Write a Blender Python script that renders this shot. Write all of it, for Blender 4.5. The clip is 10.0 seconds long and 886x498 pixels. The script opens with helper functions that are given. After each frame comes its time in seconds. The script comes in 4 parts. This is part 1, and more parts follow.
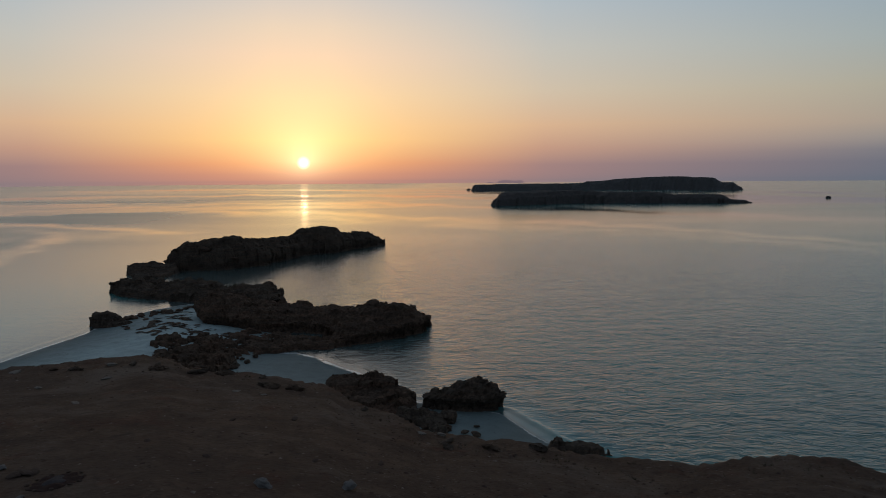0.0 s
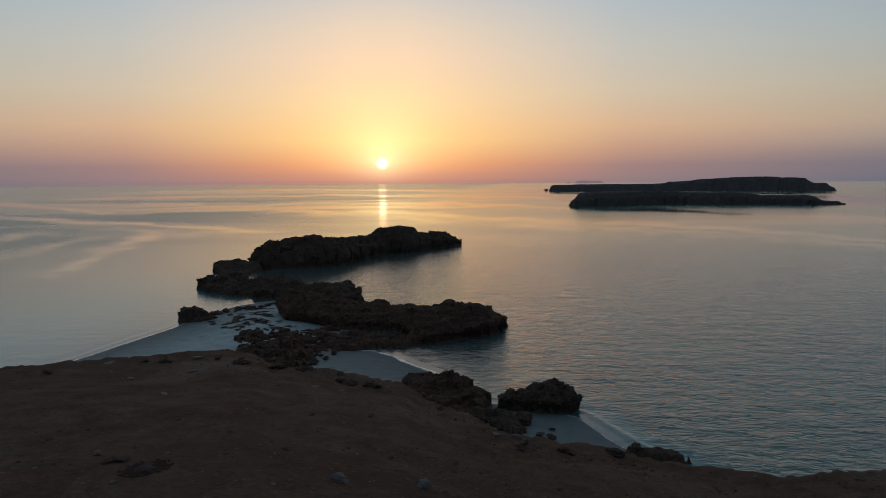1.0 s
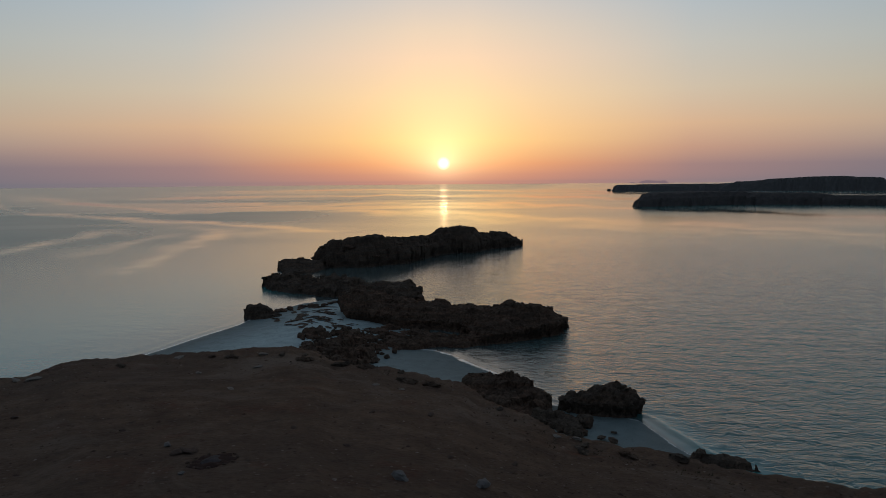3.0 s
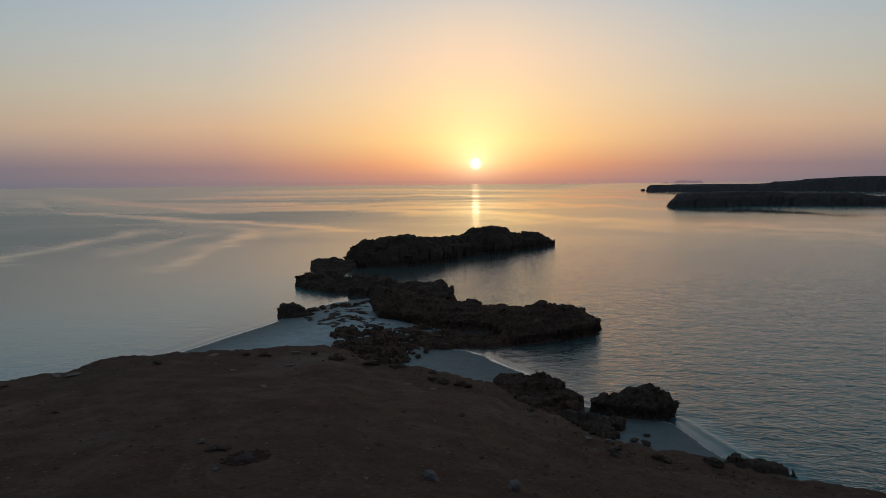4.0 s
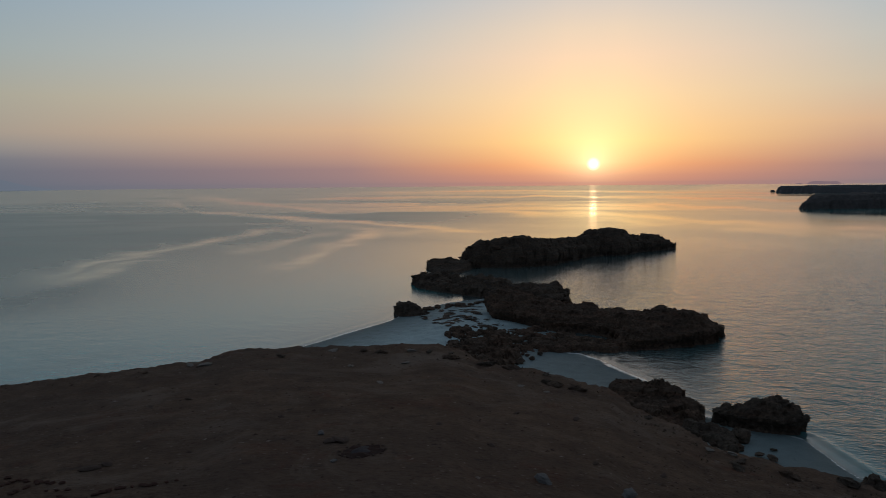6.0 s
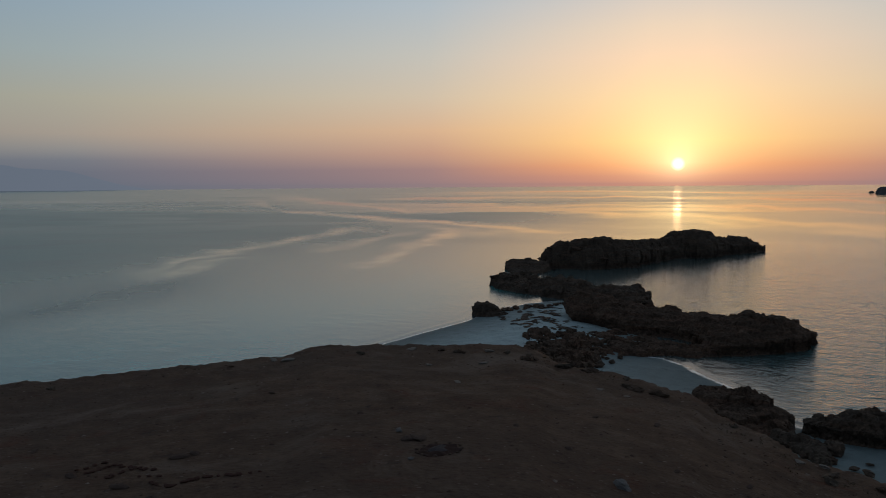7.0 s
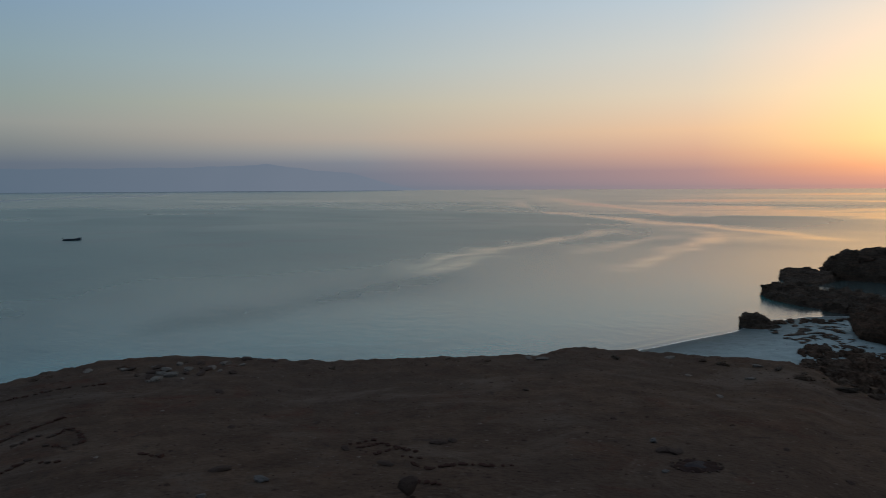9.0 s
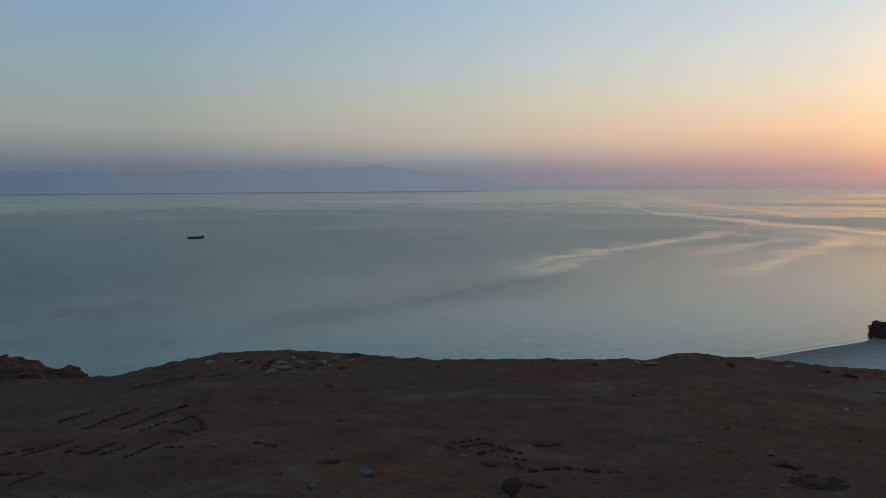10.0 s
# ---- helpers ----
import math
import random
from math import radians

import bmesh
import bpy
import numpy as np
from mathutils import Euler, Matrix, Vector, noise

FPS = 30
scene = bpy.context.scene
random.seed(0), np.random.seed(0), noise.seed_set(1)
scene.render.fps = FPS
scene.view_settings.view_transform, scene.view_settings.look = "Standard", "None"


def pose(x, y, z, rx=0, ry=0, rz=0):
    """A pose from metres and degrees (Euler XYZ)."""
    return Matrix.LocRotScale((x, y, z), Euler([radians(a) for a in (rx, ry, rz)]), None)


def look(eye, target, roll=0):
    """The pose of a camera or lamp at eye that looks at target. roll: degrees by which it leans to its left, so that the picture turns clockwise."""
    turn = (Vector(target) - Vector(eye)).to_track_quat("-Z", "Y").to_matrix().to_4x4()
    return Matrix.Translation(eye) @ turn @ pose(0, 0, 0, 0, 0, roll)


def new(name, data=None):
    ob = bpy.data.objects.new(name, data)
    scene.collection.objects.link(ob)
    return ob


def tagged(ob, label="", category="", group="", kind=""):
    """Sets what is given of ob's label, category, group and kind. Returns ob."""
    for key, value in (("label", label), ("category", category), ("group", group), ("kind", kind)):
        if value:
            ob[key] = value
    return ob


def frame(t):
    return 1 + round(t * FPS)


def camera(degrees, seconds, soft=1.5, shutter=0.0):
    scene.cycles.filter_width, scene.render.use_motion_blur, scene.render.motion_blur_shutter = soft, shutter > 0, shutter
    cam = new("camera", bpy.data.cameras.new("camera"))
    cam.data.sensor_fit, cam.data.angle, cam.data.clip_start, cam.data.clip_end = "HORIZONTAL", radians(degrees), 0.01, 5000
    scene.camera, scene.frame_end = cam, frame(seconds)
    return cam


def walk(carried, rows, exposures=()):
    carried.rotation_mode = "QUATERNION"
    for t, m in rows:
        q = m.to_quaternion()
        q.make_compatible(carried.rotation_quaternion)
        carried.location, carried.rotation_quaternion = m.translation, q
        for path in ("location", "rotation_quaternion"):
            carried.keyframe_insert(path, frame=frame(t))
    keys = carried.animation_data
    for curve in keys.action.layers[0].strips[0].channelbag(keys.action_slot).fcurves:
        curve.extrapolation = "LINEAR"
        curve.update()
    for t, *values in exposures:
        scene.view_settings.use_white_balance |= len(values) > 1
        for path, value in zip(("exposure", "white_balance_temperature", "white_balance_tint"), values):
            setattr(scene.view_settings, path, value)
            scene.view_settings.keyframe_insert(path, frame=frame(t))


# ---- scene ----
EYE = 20.0
SUN_AZ, SUN_EL = 10.36, 1.33

# the camera turns on its stand: seconds, yaw, pitch, roll
TURNS = [
    (0.0, 0.00, -5.21, 0.42),
    (0.5, 2.38, -5.19, 0.38),
    (1.0, 5.81, -5.15, 0.40),
    (1.5, 7.55, -5.15, 0.42),
    (2.0, 8.59, -5.14, 0.45),
    (2.5, 9.56, -5.12, 0.46),
    (4.0, 12.82, -5.09, 0.46),
    (4.5, 14.87, -5.05, 0.47),
    (5.0, 16.95, -5.04, 0.47),
    (5.5, 18.86, -5.00, 0.48),
    (7.0, 27.51, -4.89, 0.42),
    (7.5, 30.39, -4.88, 0.30),
    (8.0, 35.77, -4.86, 0.08),
    (8.5, 41.14, -4.74, 0.28),
    (9.0, 46.87, -4.69, 0.28),
    (9.5, 50.86, -4.63, 0.28),
    (10.0, 54.92, -4.62, 0.36),
]
cam = camera(60.63, 10.0, soft=0.9, shutter=0.4)
walk(cam, [(t, pose(0, 0, EYE, 90 + pitch, roll, yaw)) for t, yaw, pitch, roll in TURNS],
     exposures=[(0.0, 0.0), (7.0, 0.0), (8.0, 0.06), (8.5, 0.18), (9.0, 0.31), (9.5, 0.4), (10.0, 0.45)])


def srgb(r, g, b, k=1.0):
    return tuple(k * ((c / 255 / 12.92) if c < 10.3 else ((c / 255 + 0.055) / 1.055) ** 2.4) for c in (r, g, b)) + (1.0,)


# ---- sky and sun ----
world = bpy.data.worlds.new("dawn_sky")
world.use_nodes = True
scene.world = world
wn, wl = world.node_tree.nodes, world.node_tree.links
wn.clear()


def wmath(op, a, b=None, c=None, clamp=False):
    n = wn.new("ShaderNodeMath")
    n.operation, n.use_clamp = op, clamp
    for i, v in enumerate((a, b, c)):
        if v is None:
            continue
        if isinstance(v, (int, float)):
            n.inputs[i].default_value = v
        else:
            wl.new(v, n.inputs[i])
    return n.outputs[0]


def wmix(f, a, b, mode="MIX"):
    n = wn.new("ShaderNodeMix")
    n.data_type, n.blend_type = "RGBA", mode
    if isinstance(f, (int, float)):
        n.inputs[0].default_value = f
    else:
        wl.new(f, n.inputs[0])
    for i, v in ((6, a), (7, b)):
        if isinstance(v, tuple):
            n.inputs[i].default_value = v
        else:
            wl.new(v, n.inputs[i])
    return n.outputs[2]


wc = wn.new("ShaderNodeTexCoord")
wx = wn.new("ShaderNodeSeparateXYZ")
wl.new(wc.outputs["Generated"], wx.inputs[0])
elev = wmath("DEGREES", wmath("ARCSINE", wx.outputs[2]))
sa, se = radians(SUN_AZ), radians(SUN_EL)
flat = wmath("SQRT", wmath("ADD", wmath("MULTIPLY", wx.outputs[0], wx.outputs[0]), wmath("MULTIPLY", wx.outputs[1], wx.outputs[1])))
hdot = wmath("DIVIDE", wmath("ADD", wmath("MULTIPLY", wx.outputs[0], -math.sin(sa)), wmath("MULTIPLY", wx.outputs[1], math.cos(sa))), wmath("MAXIMUM", flat, 0.001))
turn_off = wmath("DEGREES", wmath("ARCCOSINE", wmath("MINIMUM", wmath("MAXIMUM", hdot, -1.0), 1.0)))
height_in = wmath("SQRT", wmath("MAXIMUM", wmath("DIVIDE", elev, 90.0), 0.0))


def ramp(stops):
    n = wn.new("ShaderNodeValToRGB")
    wl.new(height_in, n.inputs[0])
    els = n.color_ramp.elements
    while len(els) < len(stops):
        els.new(0.5)
    for el, (deg, col) in zip(els, stops):
        el.position, el.color = math.sqrt(deg / 90), srgb(*col)
    return n.outputs[0]


ZENITH = [(28, (108, 126, 142)), (50, (93, 107, 124)), (90, (86, 97, 114))]
OVER_SUN = [(22, (196, 192, 188)), (40, (150, 156, 166)), (90, (86, 97, 114))]
sky_0 = ramp([(0.0, (152, 124, 122)), (0.5, (180, 133, 117)), (1.3, (220, 155, 111)), (3.0, (246, 203, 136)), (6.0, (247, 212, 162)), (9.0, (243, 211, 179)), (11.0, (230, 209, 185)), (13.5, (206, 200, 194))] + OVER_SUN)
sky_1 = ramp([(0.0, (126, 119, 127)), (1.1, (141, 122, 127)), (2.3, (180, 145, 131)), (4.0, (206, 172, 143)), (6.5, (201, 187, 167)), (9.5, (190, 189, 182)), (13.0, (172, 184, 192))] + ZENITH)
sky_2 = ramp([(0.0, (94, 107, 122)), (1.0, (99, 109, 124)), (1.8, (109, 117, 129)), (2.6, (137, 137, 138)), (3.6, (159, 150, 141)), (6.0, (164, 162, 149)), (9.0, (153, 165, 167)), (13.0, (140, 160, 175))] + ZENITH)
sky_3 = ramp([(0.0, (77, 93, 109)), (1.7, (85, 98, 113)), (3.0, (111, 118, 121)), (4.4, (130, 134, 132)), (6.0, (127, 139, 137)), (9.0, (122, 142, 150)), (13.0, (113, 138, 160))] + ZENITH)
sky_4 = ramp([(0.0, (58, 72, 94)), (3.0, (76, 90, 110)), (8.0, (90, 108, 130)), (13.0, (94, 114, 140))] + ZENITH)


def step(lo, hi):
    return wmath("DIVIDE", wmath("SUBTRACT", turn_off, lo), hi - lo, clamp=True)


sky = wmix(step(2, 18), sky_0, sky_1)
sky = wmix(step(18, 43), sky, sky_2)
sky = wmix(step(43, 66), sky, sky_3)
sky = wmix(step(70, 150), sky, sky_4)
# the glow round the sun and its disc
sdot = wn.new("ShaderNodeVectorMath")
sdot.operation = "DOT_PRODUCT"
wl.new(wc.outputs["Generated"], sdot.inputs[0])
sdot.inputs[1].default_value = (-math.sin(sa) * math.cos(se), math.cos(sa) * math.cos(se), math.sin(se))
off = wmath("DEGREES", wmath("ARCCOSINE", wmath("MINIMUM", sdot.outputs["Value"], 1.0)))
lift = wmath("DIVIDE", wmath("ADD", elev, 0.2), 1.6, clamp=True)
wide = wmath("MULTIPLY", wmath("EXPONENT", wmath("MULTIPLY", wmath("MULTIPLY", off, off), -1 / 20.0)), lift)
tight = wmath("MULTIPLY", wmath("EXPONENT", wmath("DIVIDE", off, -1.25)), wmath("ADD", wmath("MULTIPLY", lift, 0.7), 0.3))
disc = wmath("DIVIDE", wmath("SUBTRACT", 0.52, off), 0.36, clamp=True)
sky = wmix(wide, sky, (0.12, 0.18, 0.1, 1), "ADD")
sky = wmix(tight, sky, (0.7, 0.6, 0.34, 1), "ADD")
sky = wmix(disc, sky, (0.8, 0.75, 0.8, 1), "ADD")
air = wn.new("ShaderNodeTexSky")
air.sky_type, air.sun_disc = "NISHITA", False
air.sun_elevation, air.sun_rotation = radians(SUN_EL), radians(-SUN_AZ)
sky_bg, air_bg, both, wout = (wn.new(k) for k in ("ShaderNodeBackground", "ShaderNodeBackground", "ShaderNodeAddShader", "ShaderNodeOutputWorld"))
wl.new(sky, sky_bg.inputs[0])
sky_bg.inputs[1].default_value = 1.0
wl.new(air.outputs[0], air_bg.inputs[0])
air_bg.inputs[1].default_value = 0.01
wl.new(sky_bg.outputs[0], both.inputs[0])
wl.new(air_bg.outputs[0], both.inputs[1])
wl.new(both.outputs[0], wout.inputs[0])

sun_data = bpy.data.lights.new("sun", "SUN")
sun_data.energy, sun_data.angle, sun_data.color = 0.0012, radians(0.53), (1.0, 0.55, 0.24)
sun = new("sun", sun_data)
sun.matrix_world = look((0, 0, 60), (60 * math.sin(sa) * math.cos(se), -60 * math.cos(sa) * math.cos(se), 60 - 60 * math.sin(se)))


# ---- materials ----
class Mat:
    """A node material under construction."""

    def __init__(self, name):
        self.m = bpy.data.materials.new(name)
        self.m.use_nodes = True
        self.nodes, self.links = self.m.node_tree.nodes, self.m.node_tree.links
        self.bsdf = next(n for n in self.nodes if n.type == "BSDF_PRINCIPLED")

    def add(self, kind, ins=(), **props):
        n = self.nodes.new(kind)
        for k, v in props.items():
            if k == "op":
                n.operation = v
            elif k == "clamp":
                n.use_clamp = v
            elif k == "rgba":
                n.data_type = "RGBA"
            elif k == "blend":
                n.blend_type = v
            elif k == "feature":
                n.feature = v
        for k, v in dict(ins).items():
            self.put(n.inputs[k], v)
        return n

    def put(self, socket, v):
        if isinstance(v, bpy.types.NodeSocket):
            self.links.new(v, socket)
        else:
            socket.default_value = v

    def coords(self, scale=(1, 1, 1), kind="Object"):
        if kind == "World":
            src = self.add("ShaderNodeNewGeometry").outputs["Position"]
        else:
            src = self.add("ShaderNodeTexCoord").outputs[kind]
        return self.add("ShaderNodeMapping", {"Vector": src, "Scale": scale}).outputs[0]

    def noise(self, vec, scale, detail=4.0, rough=0.6, warp=0.0):
        return self.add("ShaderNodeTexNoise", {"Vector": vec, "Scale": scale, "Detail": detail, "Roughness": rough, "Distortion": warp}).outputs[0]

    def ramp(self, f, stops):
        n = self.add("ShaderNodeValToRGB", {0: f})
        els = n.color_ramp.elements
        while len(els) < len(stops):
            els.new(0.5)
        for el, (p, c) in zip(els, stops):
            el.position, el.color = p, c if len(c) == 4 else (*c, 1)
        return n.outputs[0]

    def math(self, op, a, b=0.0, clamp=False):
        return self.add("ShaderNodeMath", {0: a, 1: b}, op=op, clamp=clamp).outputs[0]

    def mix(self, f, a, b, blend="MIX"):
        return self.add("ShaderNodeMix", {0: f, 6: a, 7: b}, rgba=True, blend=blend).outputs[2]

    def bump(self, h, strength, distance, normal=None):
        ins = {"Height": h, "Strength": strength, "Distance": distance}
        if normal is not None:
            ins["Normal"] = normal
        return self.add("ShaderNodeBump", ins).outputs[0]

    def done(self, color, rough, normal=None, **more):
        b = self.bsdf
        self.put(b.inputs["Base Color"], color)
        self.put(b.inputs["Roughness"], rough)
        if normal is not None:
            self.put(b.inputs["Normal"], normal)
        for k, v in more.items():
            self.put(b.inputs[k.replace("_", " ")], v)
        return self.m


def make_rock(name, dark, light, red):
    m = Mat(name)
    v = m.coords(kind="World")
    a = m.noise(v, 0.35, 6, 0.65, 0.4)
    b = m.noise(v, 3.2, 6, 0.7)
    strata = m.noise(m.coords((0.25, 0.25, 2.6), "World"), 1.0, 4, 0.6)
    pits = m.add("ShaderNodeTexVoronoi", {"Vector": v, "Scale": 2.6, "Randomness": 1.0}).outputs["Distance"]
    c = m.ramp(a, [(0.3, dark), (0.62, light)])
    c = m.mix(m.ramp(strata, [(0.45, (0, 0, 0)), (0.62, (0.6, 0.6, 0.6))]), c, red)
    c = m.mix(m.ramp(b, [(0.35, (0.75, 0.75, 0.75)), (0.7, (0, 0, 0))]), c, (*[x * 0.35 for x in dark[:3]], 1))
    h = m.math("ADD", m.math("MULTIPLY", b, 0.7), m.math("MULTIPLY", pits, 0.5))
    return m.done(c, 0.92, m.bump(h, 0.9, 0.35), Specular_IOR_Level=0.1)


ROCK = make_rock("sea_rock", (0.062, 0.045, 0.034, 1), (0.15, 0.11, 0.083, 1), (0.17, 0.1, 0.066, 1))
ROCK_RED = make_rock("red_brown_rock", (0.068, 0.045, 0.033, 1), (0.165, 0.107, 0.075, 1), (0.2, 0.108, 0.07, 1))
# island rock lightened in its base colour to stand for haze over water
ISLE_HAZED = make_rock("island_rock_hazed", (0.075, 0.066, 0.063, 1), (0.155, 0.135, 0.125, 1), (0.165, 0.12, 0.1, 1))

# paler still: haze of the greater distance put into the rock colour
ISLE_FAR_HAZED = make_rock("far_island_rock_hazed", (0.1, 0.094, 0.092, 1), (0.19, 0.175, 0.168, 1), (0.18, 0.15, 0.14, 1))


def make_ground():
    m = Mat("soil_and_sand")
    v = m.coords(kind="World")
    z = m.add("ShaderNodeSeparateXYZ", {0: m.add("ShaderNodeNewGeometry").outputs["Position"]}).outputs[2]
    big = m.noise(v, 0.22, 5, 0.6, 0.5)
    mid = m.noise(v, 1.6, 6, 0.65)
    fine = m.noise(v, 14.0, 5, 0.7)
    grit = m.add("ShaderNodeTexVoronoi", {"Vector": v, "Scale": 16.0, "Randomness": 1.0})
    soil = m.ramp(mid, [(0.28, (0.058, 0.0345, 0.0235)), (0.5, (0.088, 0.0535, 0.036)), (0.72, (0.132, 0.085, 0.058))])
    soil = m.mix(m.ramp(big, [(0.42, (0, 0, 0)), (0.66, (0.7, 0.7, 0.7))]), soil, (0.072, 0.048, 0.036, 1))
    soil = m.mix(m.ramp(m.noise(v, 0.8, 5, 0.7, 0.8), [(0.56, (0, 0, 0)), (0.7, (0.65, 0.65, 0.65))]), soil, (0.09, 0.034, 0.02, 1))
    soil = m.mix(m.ramp(fine, [(0.3, (0.55, 0.55, 0.55)), (0.52, (0, 0, 0))]), soil, (0.03, 0.016, 0.012, 1))
    soil = m.mix(m.ramp(m.noise(v, 0.45, 6, 0.72, 0.9), [(0.52, (0, 0, 0)), (0.68, (0.75, 0.75, 0.75))]), soil, (0.135, 0.1, 0.078, 1))
    soil = m.mix(m.ramp(m.noise(v, 3.4, 4, 0.7, 0.6), [(0.6, (0, 0, 0)), (0.7, (0.7, 0.7, 0.7))]), soil, (0.04, 0.028, 0.022, 1))
    pebble = m.ramp(grit.outputs["Color"], [(0.78, (0, 0, 0)), (0.86, (0.8, 0.8, 0.8))])
    soil = m.mix(m.math("MULTIPLY", pebble, m.math("LESS_THAN", grit.outputs["Distance"], 0.34)), soil, (0.13, 0.095, 0.075, 1))
    sand = m.ramp(m.noise(v, 0.7, 6, 0.6), [(0.3, (0.3, 0.36, 0.355)), (0.7, (0.42, 0.5, 0.495))])
    sand = m.mix(m.ramp(m.noise(v, 0.9, 6, 0.75, 1.2), [(0.56, (0, 0, 0)), (0.66, (0.6, 0.6, 0.6))]), sand, (0.13, 0.125, 0.11, 1))
    sand = m.mix(m.ramp(fine, [(0.5, (0, 0, 0)), (0.72, (0.5, 0.5, 0.5))]), sand, (0.2, 0.22, 0.21, 1))
    wet = m.math("SUBTRACT", 1.0, m.math("DIVIDE", z, 0.8, clamp=True), clamp=True)
    sand = m.mix(m.math("MULTIPLY", wet, 0.8), sand, (0.06, 0.078, 0.076, 1))
    up = m.math("DIVIDE", m.math("SUBTRACT", m.math("ADD", z, m.math("MULTIPLY", mid, 1.2)), 2.4), 0.7, clamp=True)
    c = m.mix(up, sand, soil)
    rough = m.math("SUBTRACT", 0.95, m.math("MULTIPLY", wet, 0.3))
    h = m.math("ADD", m.math("MULTIPLY", fine, 0.4), m.math("ADD", m.math("MULTIPLY", mid, 0.9), m.math("MULTIPLY", grit.outputs["Distance"], -0.25)))
    return m.done(c, rough, m.bump(h, 0.7, 0.05), Specular_IOR_Level=0.08)


GROUND = make_ground()


def make_water():
    m = Mat("sea_water")
    v = m.coords(kind="World")

    def field(key):
        n = m.add("ShaderNodeAttribute")
        n.attribute_name = key
        return n.outputs["Fac"]

    d, slick, near, reef, bay, wind = field("depth"), field("slick"), field("ripples"), field("reef"), field("bay"), field("wind")
    # the sea bed's colour through the water: pale sand, turquoise shoal, deep teal, weed
    c = m.ramp(m.math("DIVIDE", d, 8.0), [(0.0, (0.085, 0.11, 0.105)), (0.05, (0.06, 0.15, 0.15)), (0.2, (0.026, 0.175, 0.172)), (0.42, (0.02, 0.15, 0.152)), (0.65, (0.012, 0.105, 0.108)), (1.0, (0.01, 0.098, 0.092))])
    weed = m.ramp(m.noise(v, 0.035, 5, 0.6, 0.6), [(0.48, (0, 0, 0)), (0.66, (0.6, 0.6, 0.6))])
    c = m.mix(m.math("MAXIMUM", weed, reef), c, (0.012, 0.05, 0.055, 1))
    c = m.mix(m.math("MULTIPLY", bay, 0.9), c, (0.06, 0.075, 0.072, 1))
    edge = m.math("MULTIPLY", m.math("LESS_THAN", d, 0.026), m.ramp(m.noise(v, 0.35, 5, 0.65), [(0.36, (0.0, 0.0, 0.0)), (0.52, (0.9, 0.9, 0.9))]))
    c = m.mix(edge, c, (0.6, 0.62, 0.61, 1))
    # wind: broad ruffled fields between smooth lanes
    turned = m.add("ShaderNodeMapping", {"Vector": v, "Rotation": (0, 0, radians(-22)), "Scale": (0.0042, 0.0125, 1)}).outputs[0]
    gust = m.noise(turned, 0.9, 1, 0.5, 0.6)
    rough = m.math("ADD", 0.165, m.math("MULTIPLY", m.math("SUBTRACT", gust, 0.5), 0.12))
    rough = m.math("SUBTRACT", m.math("ADD", rough, m.math("MULTIPLY", wind, 0.155)), m.math("MULTIPLY", near, 0.05))
    rough = m.math("ADD", rough, m.math("MULTIPLY", reef, 0.13))
    rough = m.math("MULTIPLY", rough, m.math("SUBTRACT", 1.0, m.math("MULTIPLY", slick, 0.6)))
    # ripples of about a metre on waves of four
    warped = m.add("ShaderNodeMapping", {"Vector": v, "Rotation": (0, 0, radians(-9)), "Scale": (0.6, 1.0, 1)}).outputs[0]
    ripple = m.noise(warped, 1.5, 3, 0.55, 0.9)
    chop = m.noise(warped, 0.42, 2, 0.5, 0.5)
    h = m.math("ADD", m.math("MULTIPLY", ripple, 0.17), m.math("MULTIPLY", chop, 0.24))
    calm = m.math("MULTIPLY", near, m.math("SUBTRACT", 1.0, m.math("MULTIPLY", slick, 0.7)))
    return m.done(c, m.math("MAXIMUM", rough, 0.05), m.bump(m.math("MULTIPLY", h, calm), 0.9, 1.0), IOR=1.38, Specular_IOR_Level=0.5)


WATER = make_water()


def plain(name, color, rough=0.7, metal=0.0, grain=25.0, spec=0.08):
    m = Mat(name)
    v = m.coords()
    n = m.noise(v, grain, 5, 0.65)
    c = m.ramp(n, [(0.3, tuple(x * 0.65 for x in color)), (0.7, tuple(min(1, x * 1.25) for x in color))])
    return m.done(c, rough, m.bump(n, 0.4, 0.01), Metallic=metal, Specular_IOR_Level=spec)


STONE_PALE = plain("pale_limestone", (0.19, 0.16, 0.135), 0.9, grain=14)
STONE_COBBLE = plain("pale_cobble", (0.15, 0.133, 0.122), 0.9, grain=14)
STONE_DARK = plain("dark_brown_stone", (0.075, 0.05, 0.04), 0.9, grain=14)
STONE_RED = plain("red_stone", (0.068, 0.034, 0.026), 0.9, grain=14)
ASH = plain("ash_and_charcoal", (0.05, 0.042, 0.044), 0.95, grain=18)
CHAR = plain("charred_soil", (0.034, 0.018, 0.015), 0.95, grain=18)
STRAW = plain("dry_grass", (0.07, 0.055, 0.035), 0.8, grain=30)
HULL = plain("weathered_boat_paint", (0.05, 0.06, 0.075), 0.5, grain=6, spec=0.5)
TRIM = plain("pale_gunwale_paint", (0.25, 0.26, 0.27), 0.5, grain=6, spec=0.5)
WOOD = plain("boat_thwart_wood", (0.14, 0.1, 0.07), 0.7, grain=10)
ENGINE = plain("engine_cowl", (0.03, 0.03, 0.035), 0.35, grain=8, spec=0.5)


# ---- shape tools ----
def lattice(ix, iy, iz, seed):
    h = (ix * 374761393 + iy * 668265263 + iz * 2147483647 + seed * 1274126177) & 0xFFFFFFFF
    h = ((h ^ (h >> 13)) * 1103515245) & 0xFFFFFFFF
    h = ((h ^ (h >> 16)) * 2246822519) & 0xFFFFFFFF
    return ((h ^ (h >> 15)) & 0xFFFFFF) / float(0xFFFFFF)


